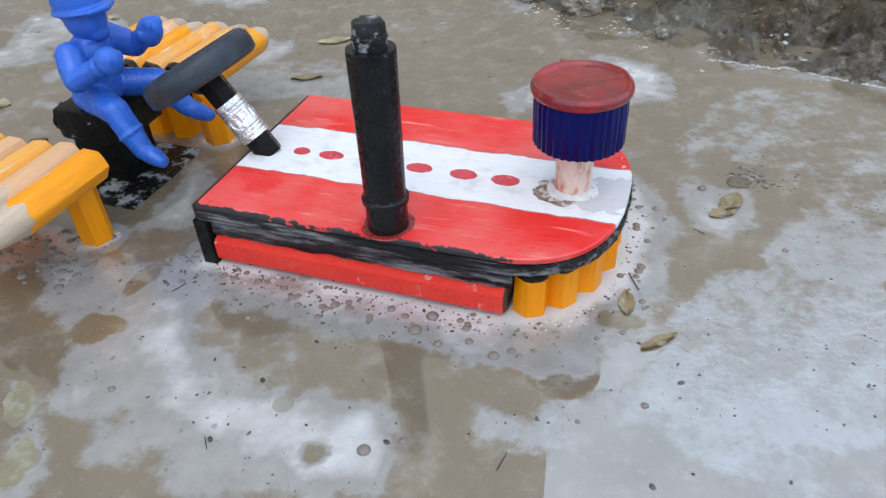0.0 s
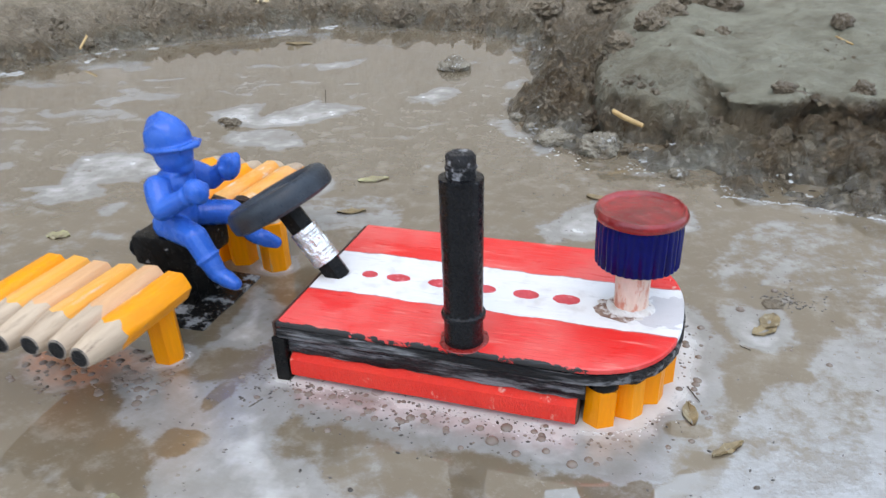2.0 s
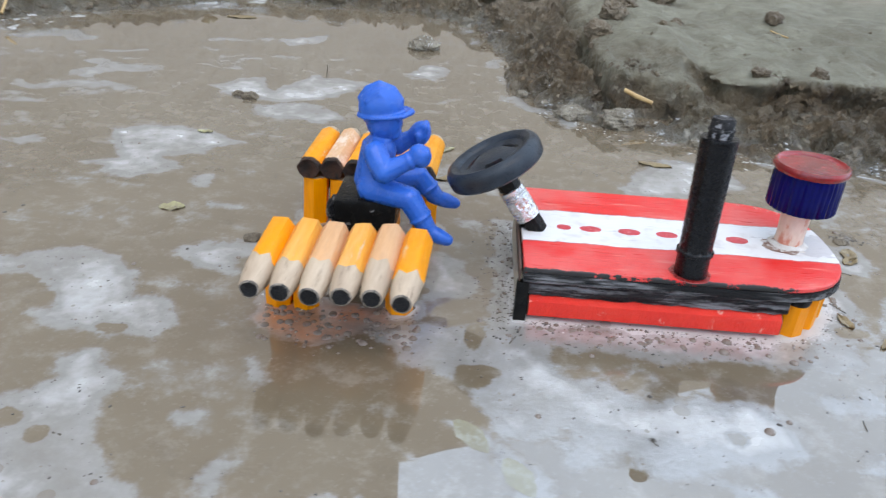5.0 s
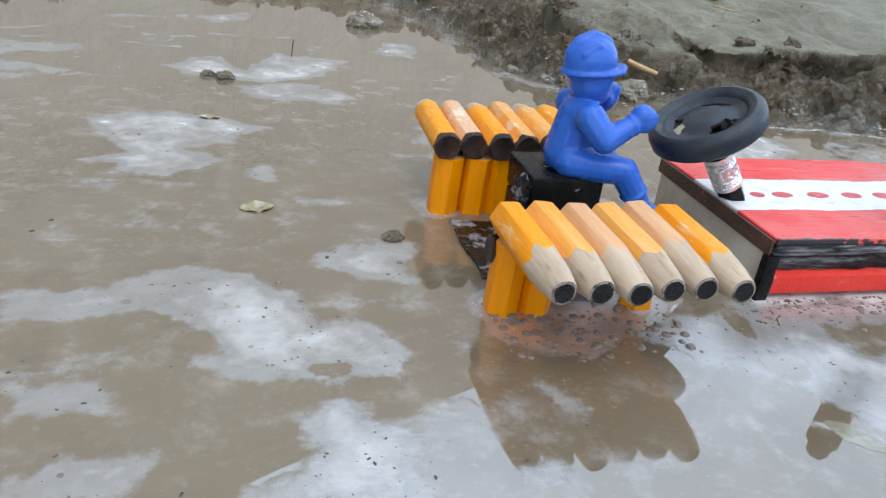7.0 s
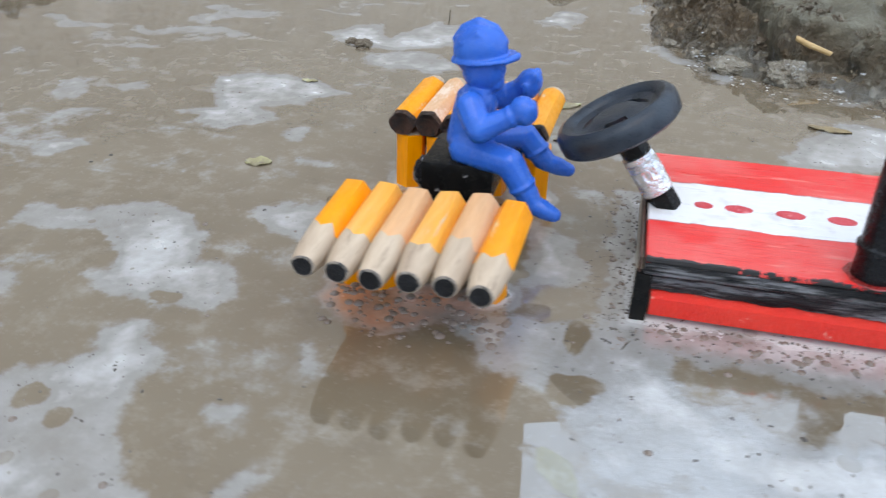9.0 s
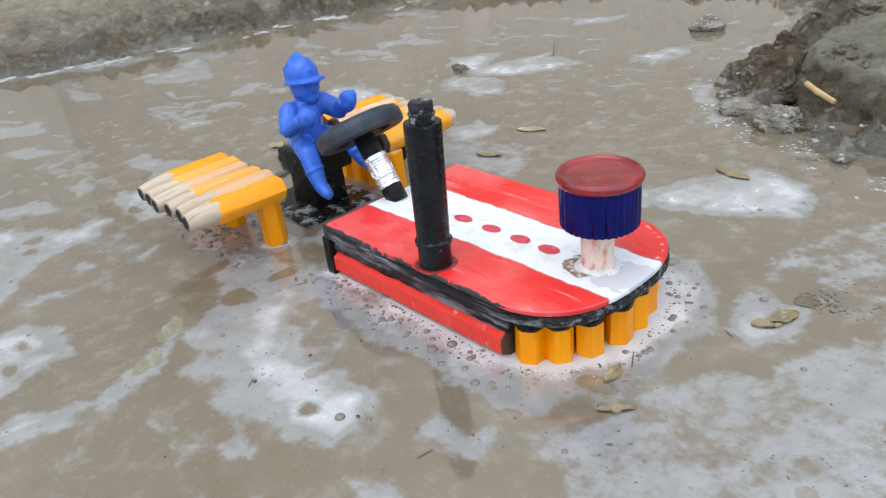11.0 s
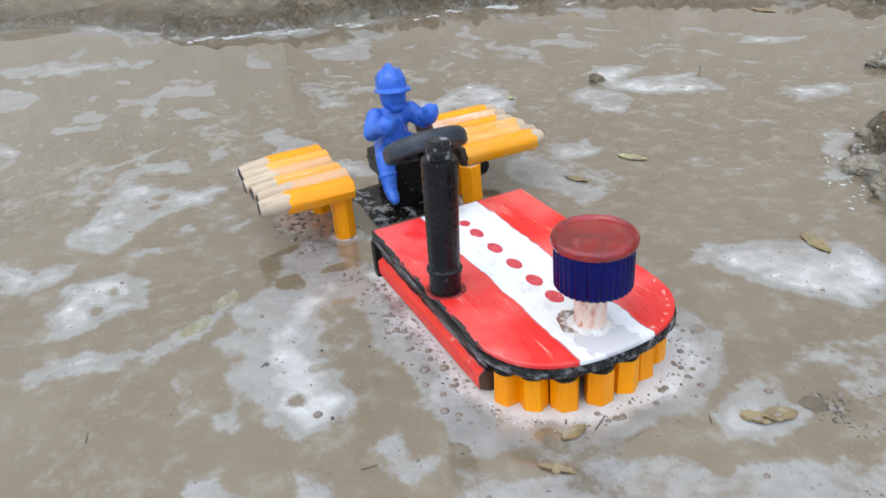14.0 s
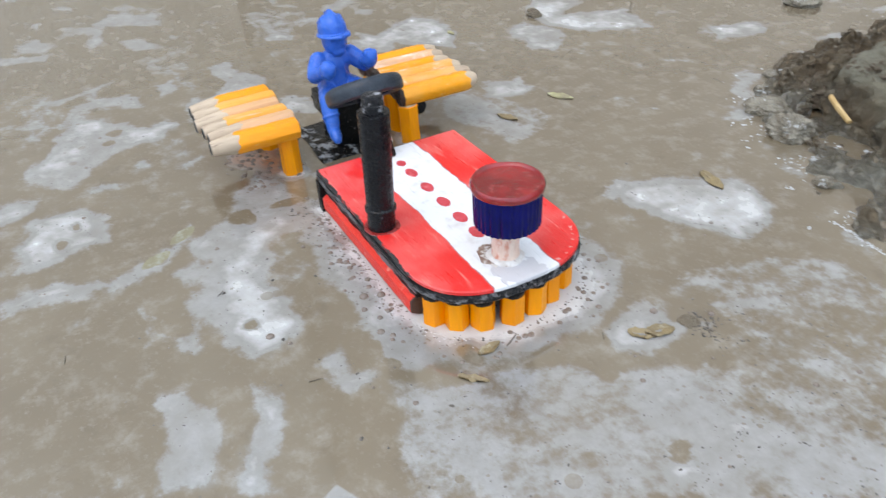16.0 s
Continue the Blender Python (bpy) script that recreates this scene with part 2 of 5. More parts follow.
bump(nt, p, brush, 0.00012)
dot_mat = surface("red_marker_dot", (0.66, 0.055, 0.07), (0.54, 0.03, 0.04), (0.74, 0.20, 0.20), 0.4)

# muddy water with rafts of scum; "foam" says how thick the scum lies
water_mat, nt, p, vec = begin("muddy_water_with_scum")
att = nt.nodes.new("ShaderNodeAttribute")
att.attribute_name = "foam"
small = noise_of(nt, vec, 420, 8, 0.65, 0.25, 0.75)
mid = noise_of(nt, vec, 110, 6, 0.6, 0.25, 0.75)
large = noise_of(nt, vec, 38, 5, 0.6, 0.3, 0.7)
thick = calc(nt, "ADD", att.outputs["Fac"], calc(nt, "MULTIPLY_ADD", mid, 0.24, calc(nt, "MULTIPLY_ADD", small, 0.18, -0.21)))
fm = node(nt, "MapRange", From_Min=-0.08, From_Max=0.24)
fm.interpolation_type = "SMOOTHSTEP"
nt.links.new(thick, fm.inputs["Value"])
# thin film round the rafts
film = node(nt, "MapRange", From_Min=-0.16, From_Max=0.40, To_Max=0.36)
film.interpolation_type = "SMOOTHSTEP"
nt.links.new(calc(nt, "ADD", att.outputs["Fac"], calc(nt, "MULTIPLY_ADD", large, 0.5, calc(nt, "MULTIPLY_ADD", mid, 0.5, -0.55))), film.inputs["Value"])
# the thickest scum is the whitest
fat = node(nt, "MapRange", From_Min=0.50, From_Max=1.10)
nt.links.new(calc(nt, "ADD", att.outputs["Fac"], calc(nt, "MULTIPLY_ADD", large, 0.5, -0.25)), fat.inputs["Value"])
# burst bubbles leave round clear holes
holes = node(nt, "TexVoronoi", Scale=75.0, Randomness=1.0)
nt.links.new(vec, holes.inputs["Vector"])
hsep = nt.nodes.new("ShaderNodeSeparateColor")
nt.links.new(holes.outputs["Color"], hsep.inputs[0])
wide = calc(nt, "MULTIPLY", calc(nt, "MAXIMUM", calc(nt, "SUBTRACT", hsep.outputs[0], 0.62), 0.0), 0.55)
hole = calc(nt, "LESS_THAN", holes.outputs["Distance"], wide)
pits = node(nt, "TexVoronoi", Scale=380.0, Randomness=1.0)
nt.links.new(vec, pits.inputs["Vector"])
psep = nt.nodes.new("ShaderNodeSeparateColor")
nt.links.new(pits.outputs["Color"], psep.inputs[0])
pit = calc(nt, "LESS_THAN", pits.outputs["Distance"], calc(nt, "MULTIPLY", calc(nt, "MAXIMUM", calc(nt, "SUBTRACT", psep.outputs[0], 0.7), 0.0), 0.8))
body = calc(nt, "MULTIPLY", fm.outputs["Result"], calc(nt, "MULTIPLY_ADD", large, 0.14, calc(nt, "MULTIPLY_ADD", mid, 0.14, 0.58)))
body = calc(nt, "MULTIPLY", body, calc(nt, "MULTIPLY_ADD", calc(nt, "MAXIMUM", hole, pit), -0.75, 1.0))
foam = calc(nt, "MAXIMUM", body, film.outputs["Result"])
mud_col = blend(nt, noise_of(nt, vec, 14, 4, 0.6, 0.3, 0.7), (0.135, 0.099, 0.064), (0.162, 0.124, 0.084))
mud_col = blend(nt, calc(nt, "MULTIPLY", noise_of(nt, vec, 110, 8, 0.7, 0.47, 0.72), 0.45), mud_col, (0.30, 0.262, 0.22))
mud_col = blend(nt, calc(nt, "MULTIPLY", noise_of(nt, vec, 430, 6, 0.7, 0.56, 0.68), 0.20), mud_col, (0.34, 0.31, 0.275))
mud_col = blend(nt, calc(nt, "MULTIPLY", noise_of(nt, vec, 70, 6, 0.65, 0.55, 0.7), 0.35), mud_col, (0.095, 0.066, 0.042))
scum = blend(nt, calc(nt, "MULTIPLY_ADD", mid, 0.7, calc(nt, "MULTIPLY", small, 0.3)), (0.225, 0.222, 0.213), (0.295, 0.291, 0.284))
scum = blend(nt, fat.outputs["Result"], scum, (0.60, 0.594, 0.58))
froth_tint = nt.nodes.new("ShaderNodeAttribute")
froth_tint.attribute_name = "froth_tint"
tinge = calc(nt, "MULTIPLY", froth_tint.outputs["Fac"], calc(nt, "MULTIPLY_ADD", mid, 0.6, 0.4))
scum = blend(nt, tinge, scum, (0.56, 0.20, 0.085))
mud_col = blend(nt, tinge, mud_col, (0.34, 0.125, 0.055))
nt.links.new(blend(nt, foam, mud_col, scum), p.inputs["Base Color"])
nt.links.new(calc(nt, "MULTIPLY_ADD", fat.outputs["Result"], 0.35, calc(nt, "MULTIPLY_ADD", foam, 0.05, 0.012)), p.inputs["Roughness"])
nt.links.new(calc(nt, "MULTIPLY_ADD", fat.outputs["Result"], -0.65, calc(nt, "MULTIPLY_ADD", foam, -0.10, WATER_IOR)), p.inputs["IOR"])
bump(nt, p, calc(nt, "ADD", calc(nt, "MULTIPLY", foam, small), calc(nt, "MULTIPLY", noise_of(nt, vec, 25, 2, 0.5, 0.2, 0.8), 0.55)), 0.0003, 0.2)

# clay of the banks: wet and painted darker where broken, paler on the trodden top
mud_mat, nt, p, vec = begin("trodden_clay")
g1 = noise_of(nt, vec, 500, 8, 0.7, 0.3, 0.7)
g2 = noise_of(nt, vec, 45, 6, 0.65, 0.35, 0.65)
g3 = noise_of(nt, vec, 170, 8, 0.72, 0.40, 0.62)
g4 = noise_of(nt, vec, 95, 8, 0.75, 0.54, 0.64)
crumb = node(nt, "TexVoronoi", Scale=210.0, Randomness=1.0)
nt.links.new(vec, crumb.inputs["Vector"])
att = nt.nodes.new("ShaderNodeAttribute")
att.attribute_name = "broken"
top_col = blend(nt, g2, (0.225, 0.215, 0.158), (0.152, 0.140, 0.098))
top_col = blend(nt, calc(nt, "MULTIPLY", g4, 0.35), top_col, (0.20, 0.165, 0.115))
# brown soil, its colour lowered further to stand for shade on the scarp
low_col = blend(nt, g2, (0.050, 0.028, 0.014), (0.17, 0.106, 0.056))
low_col = blend(nt, calc(nt, "MULTIPLY", g3, 0.42), low_col, (0.28, 0.19, 0.112))
low_col = blend(nt, calc(nt, "MULTIPLY", g4, 0.22), low_col, (0.44, 0.35, 0.24))
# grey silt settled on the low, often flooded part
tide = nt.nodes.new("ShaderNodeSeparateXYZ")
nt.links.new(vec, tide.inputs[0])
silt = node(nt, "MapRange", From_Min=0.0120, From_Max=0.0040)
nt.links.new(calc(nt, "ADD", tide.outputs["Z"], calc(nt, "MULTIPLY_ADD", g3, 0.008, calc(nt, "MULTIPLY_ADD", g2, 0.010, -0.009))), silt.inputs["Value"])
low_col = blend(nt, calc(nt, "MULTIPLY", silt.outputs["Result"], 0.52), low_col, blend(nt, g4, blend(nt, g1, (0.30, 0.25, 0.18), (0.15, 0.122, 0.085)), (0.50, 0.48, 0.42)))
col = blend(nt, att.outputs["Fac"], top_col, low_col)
# warmer, drier loam farther off
loam = nt.nodes.new("ShaderNodeAttribute")
loam.attribute_name = "loam"
col = blend(nt, calc(nt, "MULTIPLY", loam.outputs["Fac"], calc(nt, "MULTIPLY_ADD", g2, 0.4, 0.55)), col, blend(nt, calc(nt, "MULTIPLY", g4, 0.55), blend(nt, g3, (0.225, 0.172, 0.118), (0.34, 0.275, 0.205)), (0.095, 0.066, 0.040)))
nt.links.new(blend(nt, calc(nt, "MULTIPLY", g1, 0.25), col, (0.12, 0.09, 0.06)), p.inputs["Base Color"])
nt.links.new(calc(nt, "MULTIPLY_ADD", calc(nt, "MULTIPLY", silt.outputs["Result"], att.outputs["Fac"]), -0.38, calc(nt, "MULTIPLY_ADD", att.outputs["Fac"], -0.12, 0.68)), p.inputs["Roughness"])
# a film of water makes the lowest clay shine
shine = node(nt, "MapRange", From_Min=0.0075, From_Max=0.0015)
nt.links.new(calc(nt, "ADD", tide.outputs["Z"], calc(nt, "MULTIPLY_ADD", g2, 0.006, -0.003)), shine.inputs["Value"])
nt.links.new(calc(nt, "MULTIPLY_ADD", shine.outputs["Result"], 0.65, 1.45), p.inputs["IOR"])
calm = calc(nt, "MULTIPLY_ADD", loam.outputs["Fac"], -0.55, 1.0)
rugged = calc(nt, "MULTIPLY", calc(nt, "MULTIPLY", att.outputs["Fac"], calm), calc(nt, "SUBTRACT", calc(nt, "MULTIPLY", g3, 1.3), calc(nt, "MULTIPLY", crumb.outputs["Distance"], 1.5)))
bump(nt, p, calc(nt, "ADD", calc(nt, "MULTIPLY_ADD", g4, -0.15, calc(nt, "MULTIPLY", g1, 0.22)), rugged), 0.0022, 1.0)

bubble_mat, nt, p, vec = begin("wet_bubble_film")
p.inputs["Base Color"].default_value = rgb((0.27, 0.21, 0.175))
p.inputs["Transmission Weight"].default_value = 0.35
p.inputs["Roughness"].default_value, p.inputs["IOR"].default_value = 0.02, 1.33
crust_mat = surface("white_soapy_crust", (0.56, 0.555, 0.545), (0.44, 0.435, 0.425), None, 0.2, grain=1500, relief=0.0002)
suds_mat = surface("white_suds", (0.44, 0.44, 0.43), (0.33, 0.325, 0.31), None, 0.15, grain=1500, relief=0.0002)


# ---- mesh tools ----
def mesh_of(name, bm, mats, smooth=True):
    me = bpy.data.meshes.new(name)
    bmesh.ops.recalc_face_normals(bm, faces=bm.faces)
    bm.to_mesh(me)
    bm.free()
    for m in mats if isinstance(mats, (list, tuple)) else [mats]:
        me.materials.append(m)
    if smooth:
        me.shade_smooth()
        me.set_sharp_from_angle(angle=radians(38))
    return me


def part(name, bm, mats, parent, label="", m=None):
    me = bm if isinstance(bm, bpy.types.Mesh) else mesh_of(name, bm, mats)
    ob = new(name, me)
    ob.parent = parent
    if m is not None:
        ob.matrix_basis = m
    return tagged(ob, label)


def thing(name, label, category, m=None, group="", kind=""):
    ob = new(name)
    ob.empty_display_size = 0.01
    if m is not None:
        ob.matrix_basis = m
    return tagged(ob, label, category, group, kind)


def aim(a, b, spin=0.0):
    """The pose that carries the z axis onto the way from a to b."""
    q = (Vector(b) - Vector(a)).to_track_quat("Z", "Y")
    return Matrix.Translation(a) @ q.to_matrix().to_4x4() @ Matrix.Rotation(radians(spin), 4, "Z")


def lathe(profile, segments=32, shape=None, slots=None, caps=True):
    """Rings round z. profile: (radius, height); shape(angle, ring) scales the radius and shifts the height; slots: a material slot for each band."""
    bm = bmesh.new()
    rings = []
    for k, (r, z) in enumerate(profile):
        ring = []
        for s in range(segments):
            a = 2 * math.pi * s / segments
            f, dz = shape(a, k) if shape else (1.0, 0.0)
            ring.append(bm.verts.new((r * f * math.cos(a), r * f * math.sin(a), z + dz)))
        rings.append(ring)
    for k in range(len(rings) - 1):
        for s in range(segments):
            f = bm.faces.new((rings[k][s], rings[k][(s + 1) % segments], rings[k + 1][(s + 1) % segments], rings[k + 1][s]))
            f.material_index = slots[k] if slots else 0
    if caps:
        f = bm.faces.new(rings[0][::-1])
        f.material_index = slots[0] if slots else 0
        f = bm.faces.new(rings[-1])
        f.material_index = slots[-1] if slots else 0
    return bm


def hexed(a, corner=0.175):
    """Radius of a hexagon of unit half width, with eased corners."""
    b = (a + math.pi / 6) % (math.pi / 3) - math.pi / 6
    return min(1 / math.cos(b), 1 + corner * 0.75)


def box(bm, x0, x1, y0, y1, z0, z1, bevel=0.0, cuts=0):
    made = bmesh.ops.create_cube(bm, size=1.0)["verts"]
    bmesh.ops.transform(bm, matrix=Matrix.Translation(((x0 + x1) / 2, (y0 + y1) / 2, (z0 + z1) / 2)) @ Matrix.Diagonal((x1 - x0, y1 - y0, z1 - z0, 1)), verts=made)
    edges = list({e for v in made for e in v.link_edges})
    if bevel:
        bmesh.ops.bevel(bm, geom=edges, offset=bevel, segments=2, profile=0.6, affect="EDGES")
    return bm


def jitter(bm, amount, scale, seed=0.0):
    for v in bm.verts:
        v.co += noise.noise_vector(v.co * scale + Vector((seed, seed * 1.7, 0))) * amount
    return bm


def slab(outline, z0, z1, ease=0.0004):
    """A board of that outline, with eased upper and lower edges."""
    bm = bmesh.new()
    n = len(outline)
    cx, cy = sum(p[0] for p in outline) / n, sum(p[1] for p in outline) / n
    rings = []
    for inset, z in ((ease, z0), (0, z0 + ease), (0, z1 - ease), (ease, z1)):
        rings.append([])
        for x, y in outline:
            v = Vector((x - cx, y - cy, 0))
            v -= v.normalized() * inset
            rings[-1].append(bm.verts.new((cx + v.x, cy + v.y, z)))
    for k in range(3):
        for s in range(n):
            bm.faces.new((rings[k][s], rings[k][(s + 1) % n], rings[k + 1][(s + 1) % n], rings[k + 1][s]))
    bm.faces.new(rings[0][::-1])
    bm.faces.new(rings[-1])
    return bm


# ---- the pond and its banks ----
SHORE = [(0.6, 0.035), (0.3, 0.080), (0.1622, 0.1125), (0.1326, 0.1200), (0.108, 0.1232), (0.0888, 0.1275), (0.07, 0.149), (0.0531, 0.1514), (0.0362, 0.159), (0.0125, 0.183), (0.003, 0.222), (-0.006, 0.308), (-0.0291, 0.3756), (-0.0773, 0.423), (-0.1535, 0.4253), (-0.2097, 0.431), (-0.2494, 0.4004), (-0.3163, 0.3332), (-0.3431, 0.2981), (-0.3534, 0.2501), (-0.3764, 0.2212), (-0.4059, 0.0823), (-0.4476, -0.0178), (-0.6064, -0.0955), (-0.74, -0.4), (-0.5, -0.75), (0.2, -0.8), (0.62, -0.45)]
shore_a = np.array(SHORE)
# the brink of the trodden top
PLATEAU = np.array([(0.052, 0.34), (0.050, 0.30), (0.049, 0.25), (0.060, 0.222), (0.080, 0.220), (0.095, 0.203), (0.106, 0.178), (0.118, 0.172), (0.128, 0.177), (0.137, 0.189), (0.155, 0.187), (0.172, 0.185), (0.21, 0.192), (0.3, 0.205), (0.6, 0.2), (0.6, 0.9), (0.1, 0.9), (0.045, 0.5)])


def outline_distance(x, y, rim):
    """Metres from a closed outline, minus inside."""
    px, py, ends = x[:, None], y[:, None], np.roll(rim, -1, axis=0)
    d = ends - rim
    t = (((px - rim[:, 0]) * d[:, 0] + (py - rim[:, 1]) * d[:, 1]) / (d**2).sum(1)).clip(0, 1)
    far = np.hypot(px - rim[:, 0] - t * d[:, 0], py - rim[:, 1] - t * d[:, 1]).min(1)
    crosses = ((rim[:, 1] > py) != (ends[:, 1] > py)) & (px < rim[:, 0] + (py - rim[:, 1]) / (ends[:, 1] - rim[:, 1] + 1e-12) * d[:, 0])
    return np.where(crosses.sum(1) % 2 == 1, -far, far)


def shore_distance(x, y):
    """Metres from the shoreline, minus inside the pond."""
    return outline_distance(x, y, shore_a)


def graded(lo, hi, fine_lo, fine_hi, step, grow=1.35):
    """Coordinates that are even from fine_lo to fine_hi and widen outwards."""
    mid = list(np.arange(fine_lo, fine_hi, step))
    out, s, up = [], step, mid[-1]
    while up < hi:
        s *= grow
        up += s
        out.append(min(up, hi))
    low, s, down = [], step, mid[0]
    while down > lo:
        s *= grow
        down -= s
        low.append(max(down, lo))
    return np.array(low[::-1] + mid + out)


def sheet(name, xs, ys, heights, mat, fields):
    gx, gy = np.meshgrid(xs, ys)
    n, k = len(xs), len(ys)
    co = np.stack([gx.ravel(), gy.ravel(), heights.ravel()], 1)
    i = (np.arange(k - 1)[:, None] * n + np.arange(n - 1)).ravel()
    faces = np.stack([i, i + 1, i + n + 1, i + n], 1)
    me = bpy.data.meshes.new(name)
    me.vertices.add(len(co))
    me.vertices.foreach_set("co", co.astype(np.float32).ravel())
    me.loops.add(faces.size)
    me.loops.foreach_set("vertex_index", faces.astype(np.int32).ravel())
    me.polygons.add(len(faces))
    me.polygons.foreach_set("loop_start", np.arange(0, faces.size, 4, dtype=np.int32))
    me.update(calc_edges=True)
    for key, values in fields.items():
        me.attributes.new(key, "FLOAT", "POINT").data.foreach_set("value", values.astype(np.float32).ravel())
    me.materials.append(mat)
    me.shade_smooth()
    return new(name, me)


def fbm(x, y, scale, octaves=5, seed=0.0):
    return np.array([noise.fractal(Vector((a * scale + seed, b * scale - seed, seed)), 0.9, 2.1, octaves) for a, b in zip(x, y)])


def step_up(v, lo, hi):
    t = ((v - lo) / (hi - lo)).clip(0, 1)
    return t * t * (3 - 2 * t)


def lumps(x, y, cell, seed=0.0):
    """Rounded clods with creases between them, 0 to 1."""
    return np.array([1 - min(1.0, noise.voronoi(Vector((a / cell + seed, b / cell, seed)))[0][0]) for a, b in zip(x, y)])


def spread(lo, hi, *runs):
    """Coordinates in even runs of (from, to, step) that widen outwards from the first and last."""
    mid = np.concatenate([np.arange(a, b, s) for a, b, s in runs])
    low = graded(lo, runs[0][0] + 0.01, runs[0][0], runs[0][0] + 0.009, runs[0][2])
    high = graded(runs[-1][1] - 0.01, hi, runs[-1][1] - 0.009, runs[-1][1], runs[-1][2])
    return np.concatenate([low[low < mid[0] - 1e-6], mid, high[high > mid[-1] + 1e-6]])


xs = spread(-60, 60, (-0.56, -0.06, 0.0035), (-0.06, 0.21, 0.0014))
ys = spread(-60, 60, (0.06, 0.100, 0.003), (0.100, 0.205, 0.0011), (0.205, 0.29, 0.0016), (0.29, 0.62, 0.0032))
gx, gy = [a.ravel() for a in np.meshgrid(xs, ys)]
near = (abs(gx) < 1.2) & (abs(gy) < 1.2)
sd0 = shore_distance(gx, gy)
shown = near & (sd0 > -0.03)
fields = [np.zeros(len(gx)) for _ in range(5)]
rough_noise, lump_noise, clods, crumbs, cuts = fields
rough_noise[shown] = fbm(gx[shown], gy[shown], 70, 6, 3.0)
lump_noise[shown] = fbm(gx[shown], gy[shown], 16, 4, 8.0)
clods[shown] = lumps(gx[shown] + 0.004 * rough_noise[shown], gy[shown] + 0.004 * lump_noise[shown], 0.021, 2.0)
crumbs[shown] = lumps(gx[shown] + 0.002 * lump_noise[shown], gy[shown] + 0.002 * rough_noise[shown], 0.0075, 6.0)
cuts[shown] = fbm(gx[shown] * 0.35, gy[shown], 110, 4, 21.0)
sd = sd0 + 0.007 * lump_noise + 0.003 * rough_noise + 0.004 * (clods - 0.55)
bluff = step_up(gx + 0.004 * rough_noise, 0.034, 0.052) * step_up(0.50 - gy, 0.0, 0.12)
apron = 0.010 * step_up(sd, -0.002, 0.036)
knob = step_up(0.112 - gx, 0.0, 0.025)
inland = -outline_distance(gx, gy, PLATEAU)
brink = inland + 0.006 * lump_noise + 0.004 * rough_noise + 0.003 * (clods - 0.55)
scarp = (1 - knob) * (0.0125 * step_up(brink, -0.005, 0.001) + 0.005 * step_up(brink, 0.0, 0.045)) + knob * (0.011 * step_up(sd, 0.021, 0.032) + 0.006 * step_up(sd, 0.030, 0.060) + 0.006 * step_up(sd, 0.044, 0.09))
tops = apron + scarp + 0.010 * step_up(sd, 0.08, 0.17)
slope = 0.012 * step_up(sd, -0.002, 0.022) + 0.012 * step_up(sd, 0.02, 0.10) + 0.016 * step_up(sd, 0.08, 0.24)
rise = bluff * tops + (1 - bluff) * slope
# a low ridge of spoil on the apron
rise += 0.010 * np.exp(-(((gx - 0.172) * 0.9 + (gy - 0.140) * 0.3) / 0.022) ** 2 - (((gy - 0.140) - 0.2 * (gx - 0.172)) / 0.007) ** 2)
height = np.where(sd > 0, rise, np.maximum(sd * 0.5, -0.03) - 0.001)
broken = (1 - step_up(brink + 0.006 * rough_noise, -0.003, 0.006)) * bluff + (1 - 0.55 * step_up(sd, 0.05, 0.16)) * (1 - bluff)
broken *= 1 - 0.75 * knob * bluff * step_up(sd + 0.005 * rough_noise, 0.024, 0.034)
broken *= 1 - step_up(np.hypot(gx, gy), 0.7, 1.6)
wet = step_up(sd, -0.006, 0.010)
height += wet * broken * (1 - 0.45 * bluff) * (0.0120 * (clods - 0.55) + 0.0065 * (crumbs - 0.5) + 0.0045 * rough_noise)
height += wet * (1 - broken) * (0.0016 * rough_noise + 0.0034 * lump_noise + 0.0004 * cuts)
# the crack behind the knob
CRACK = ((0.0525, 0.1690), (0.0480, 0.1850), (0.0430, 0.2200), (0.0450, 0.2550), (0.0560, 0.2900))
far = np.full(len(gx), 1.0)
for (x0, y0), (x1, y1) in zip(CRACK, CRACK[1:]):
    t = (((gx - x0) * (x1 - x0) + (gy - y0) * (y1 - y0)) / ((x1 - x0) ** 2 + (y1 - y0) ** 2)).clip(0, 1)
    far = np.minimum(far, np.hypot(gx - x0 - t * (x1 - x0) + 0.0030 * rough_noise, gy - y0 - t * (y1 - y0)))
height -= shown * 0.014 * (1 - step_up(far, 0.0010, 0.0044)) * step_up(sd, 0.004, 0.016)
height += 0.25 * step_up(np.hypot(gx, gy), 1.5, 30)
xs_ground, ys_ground, height_ground = xs, ys, height.reshape(len(ys), len(xs))
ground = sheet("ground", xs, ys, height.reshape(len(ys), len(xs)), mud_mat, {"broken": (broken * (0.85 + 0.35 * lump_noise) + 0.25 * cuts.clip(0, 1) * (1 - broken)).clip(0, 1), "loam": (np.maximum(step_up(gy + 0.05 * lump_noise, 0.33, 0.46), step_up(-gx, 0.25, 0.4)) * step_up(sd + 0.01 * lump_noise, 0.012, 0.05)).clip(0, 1)})
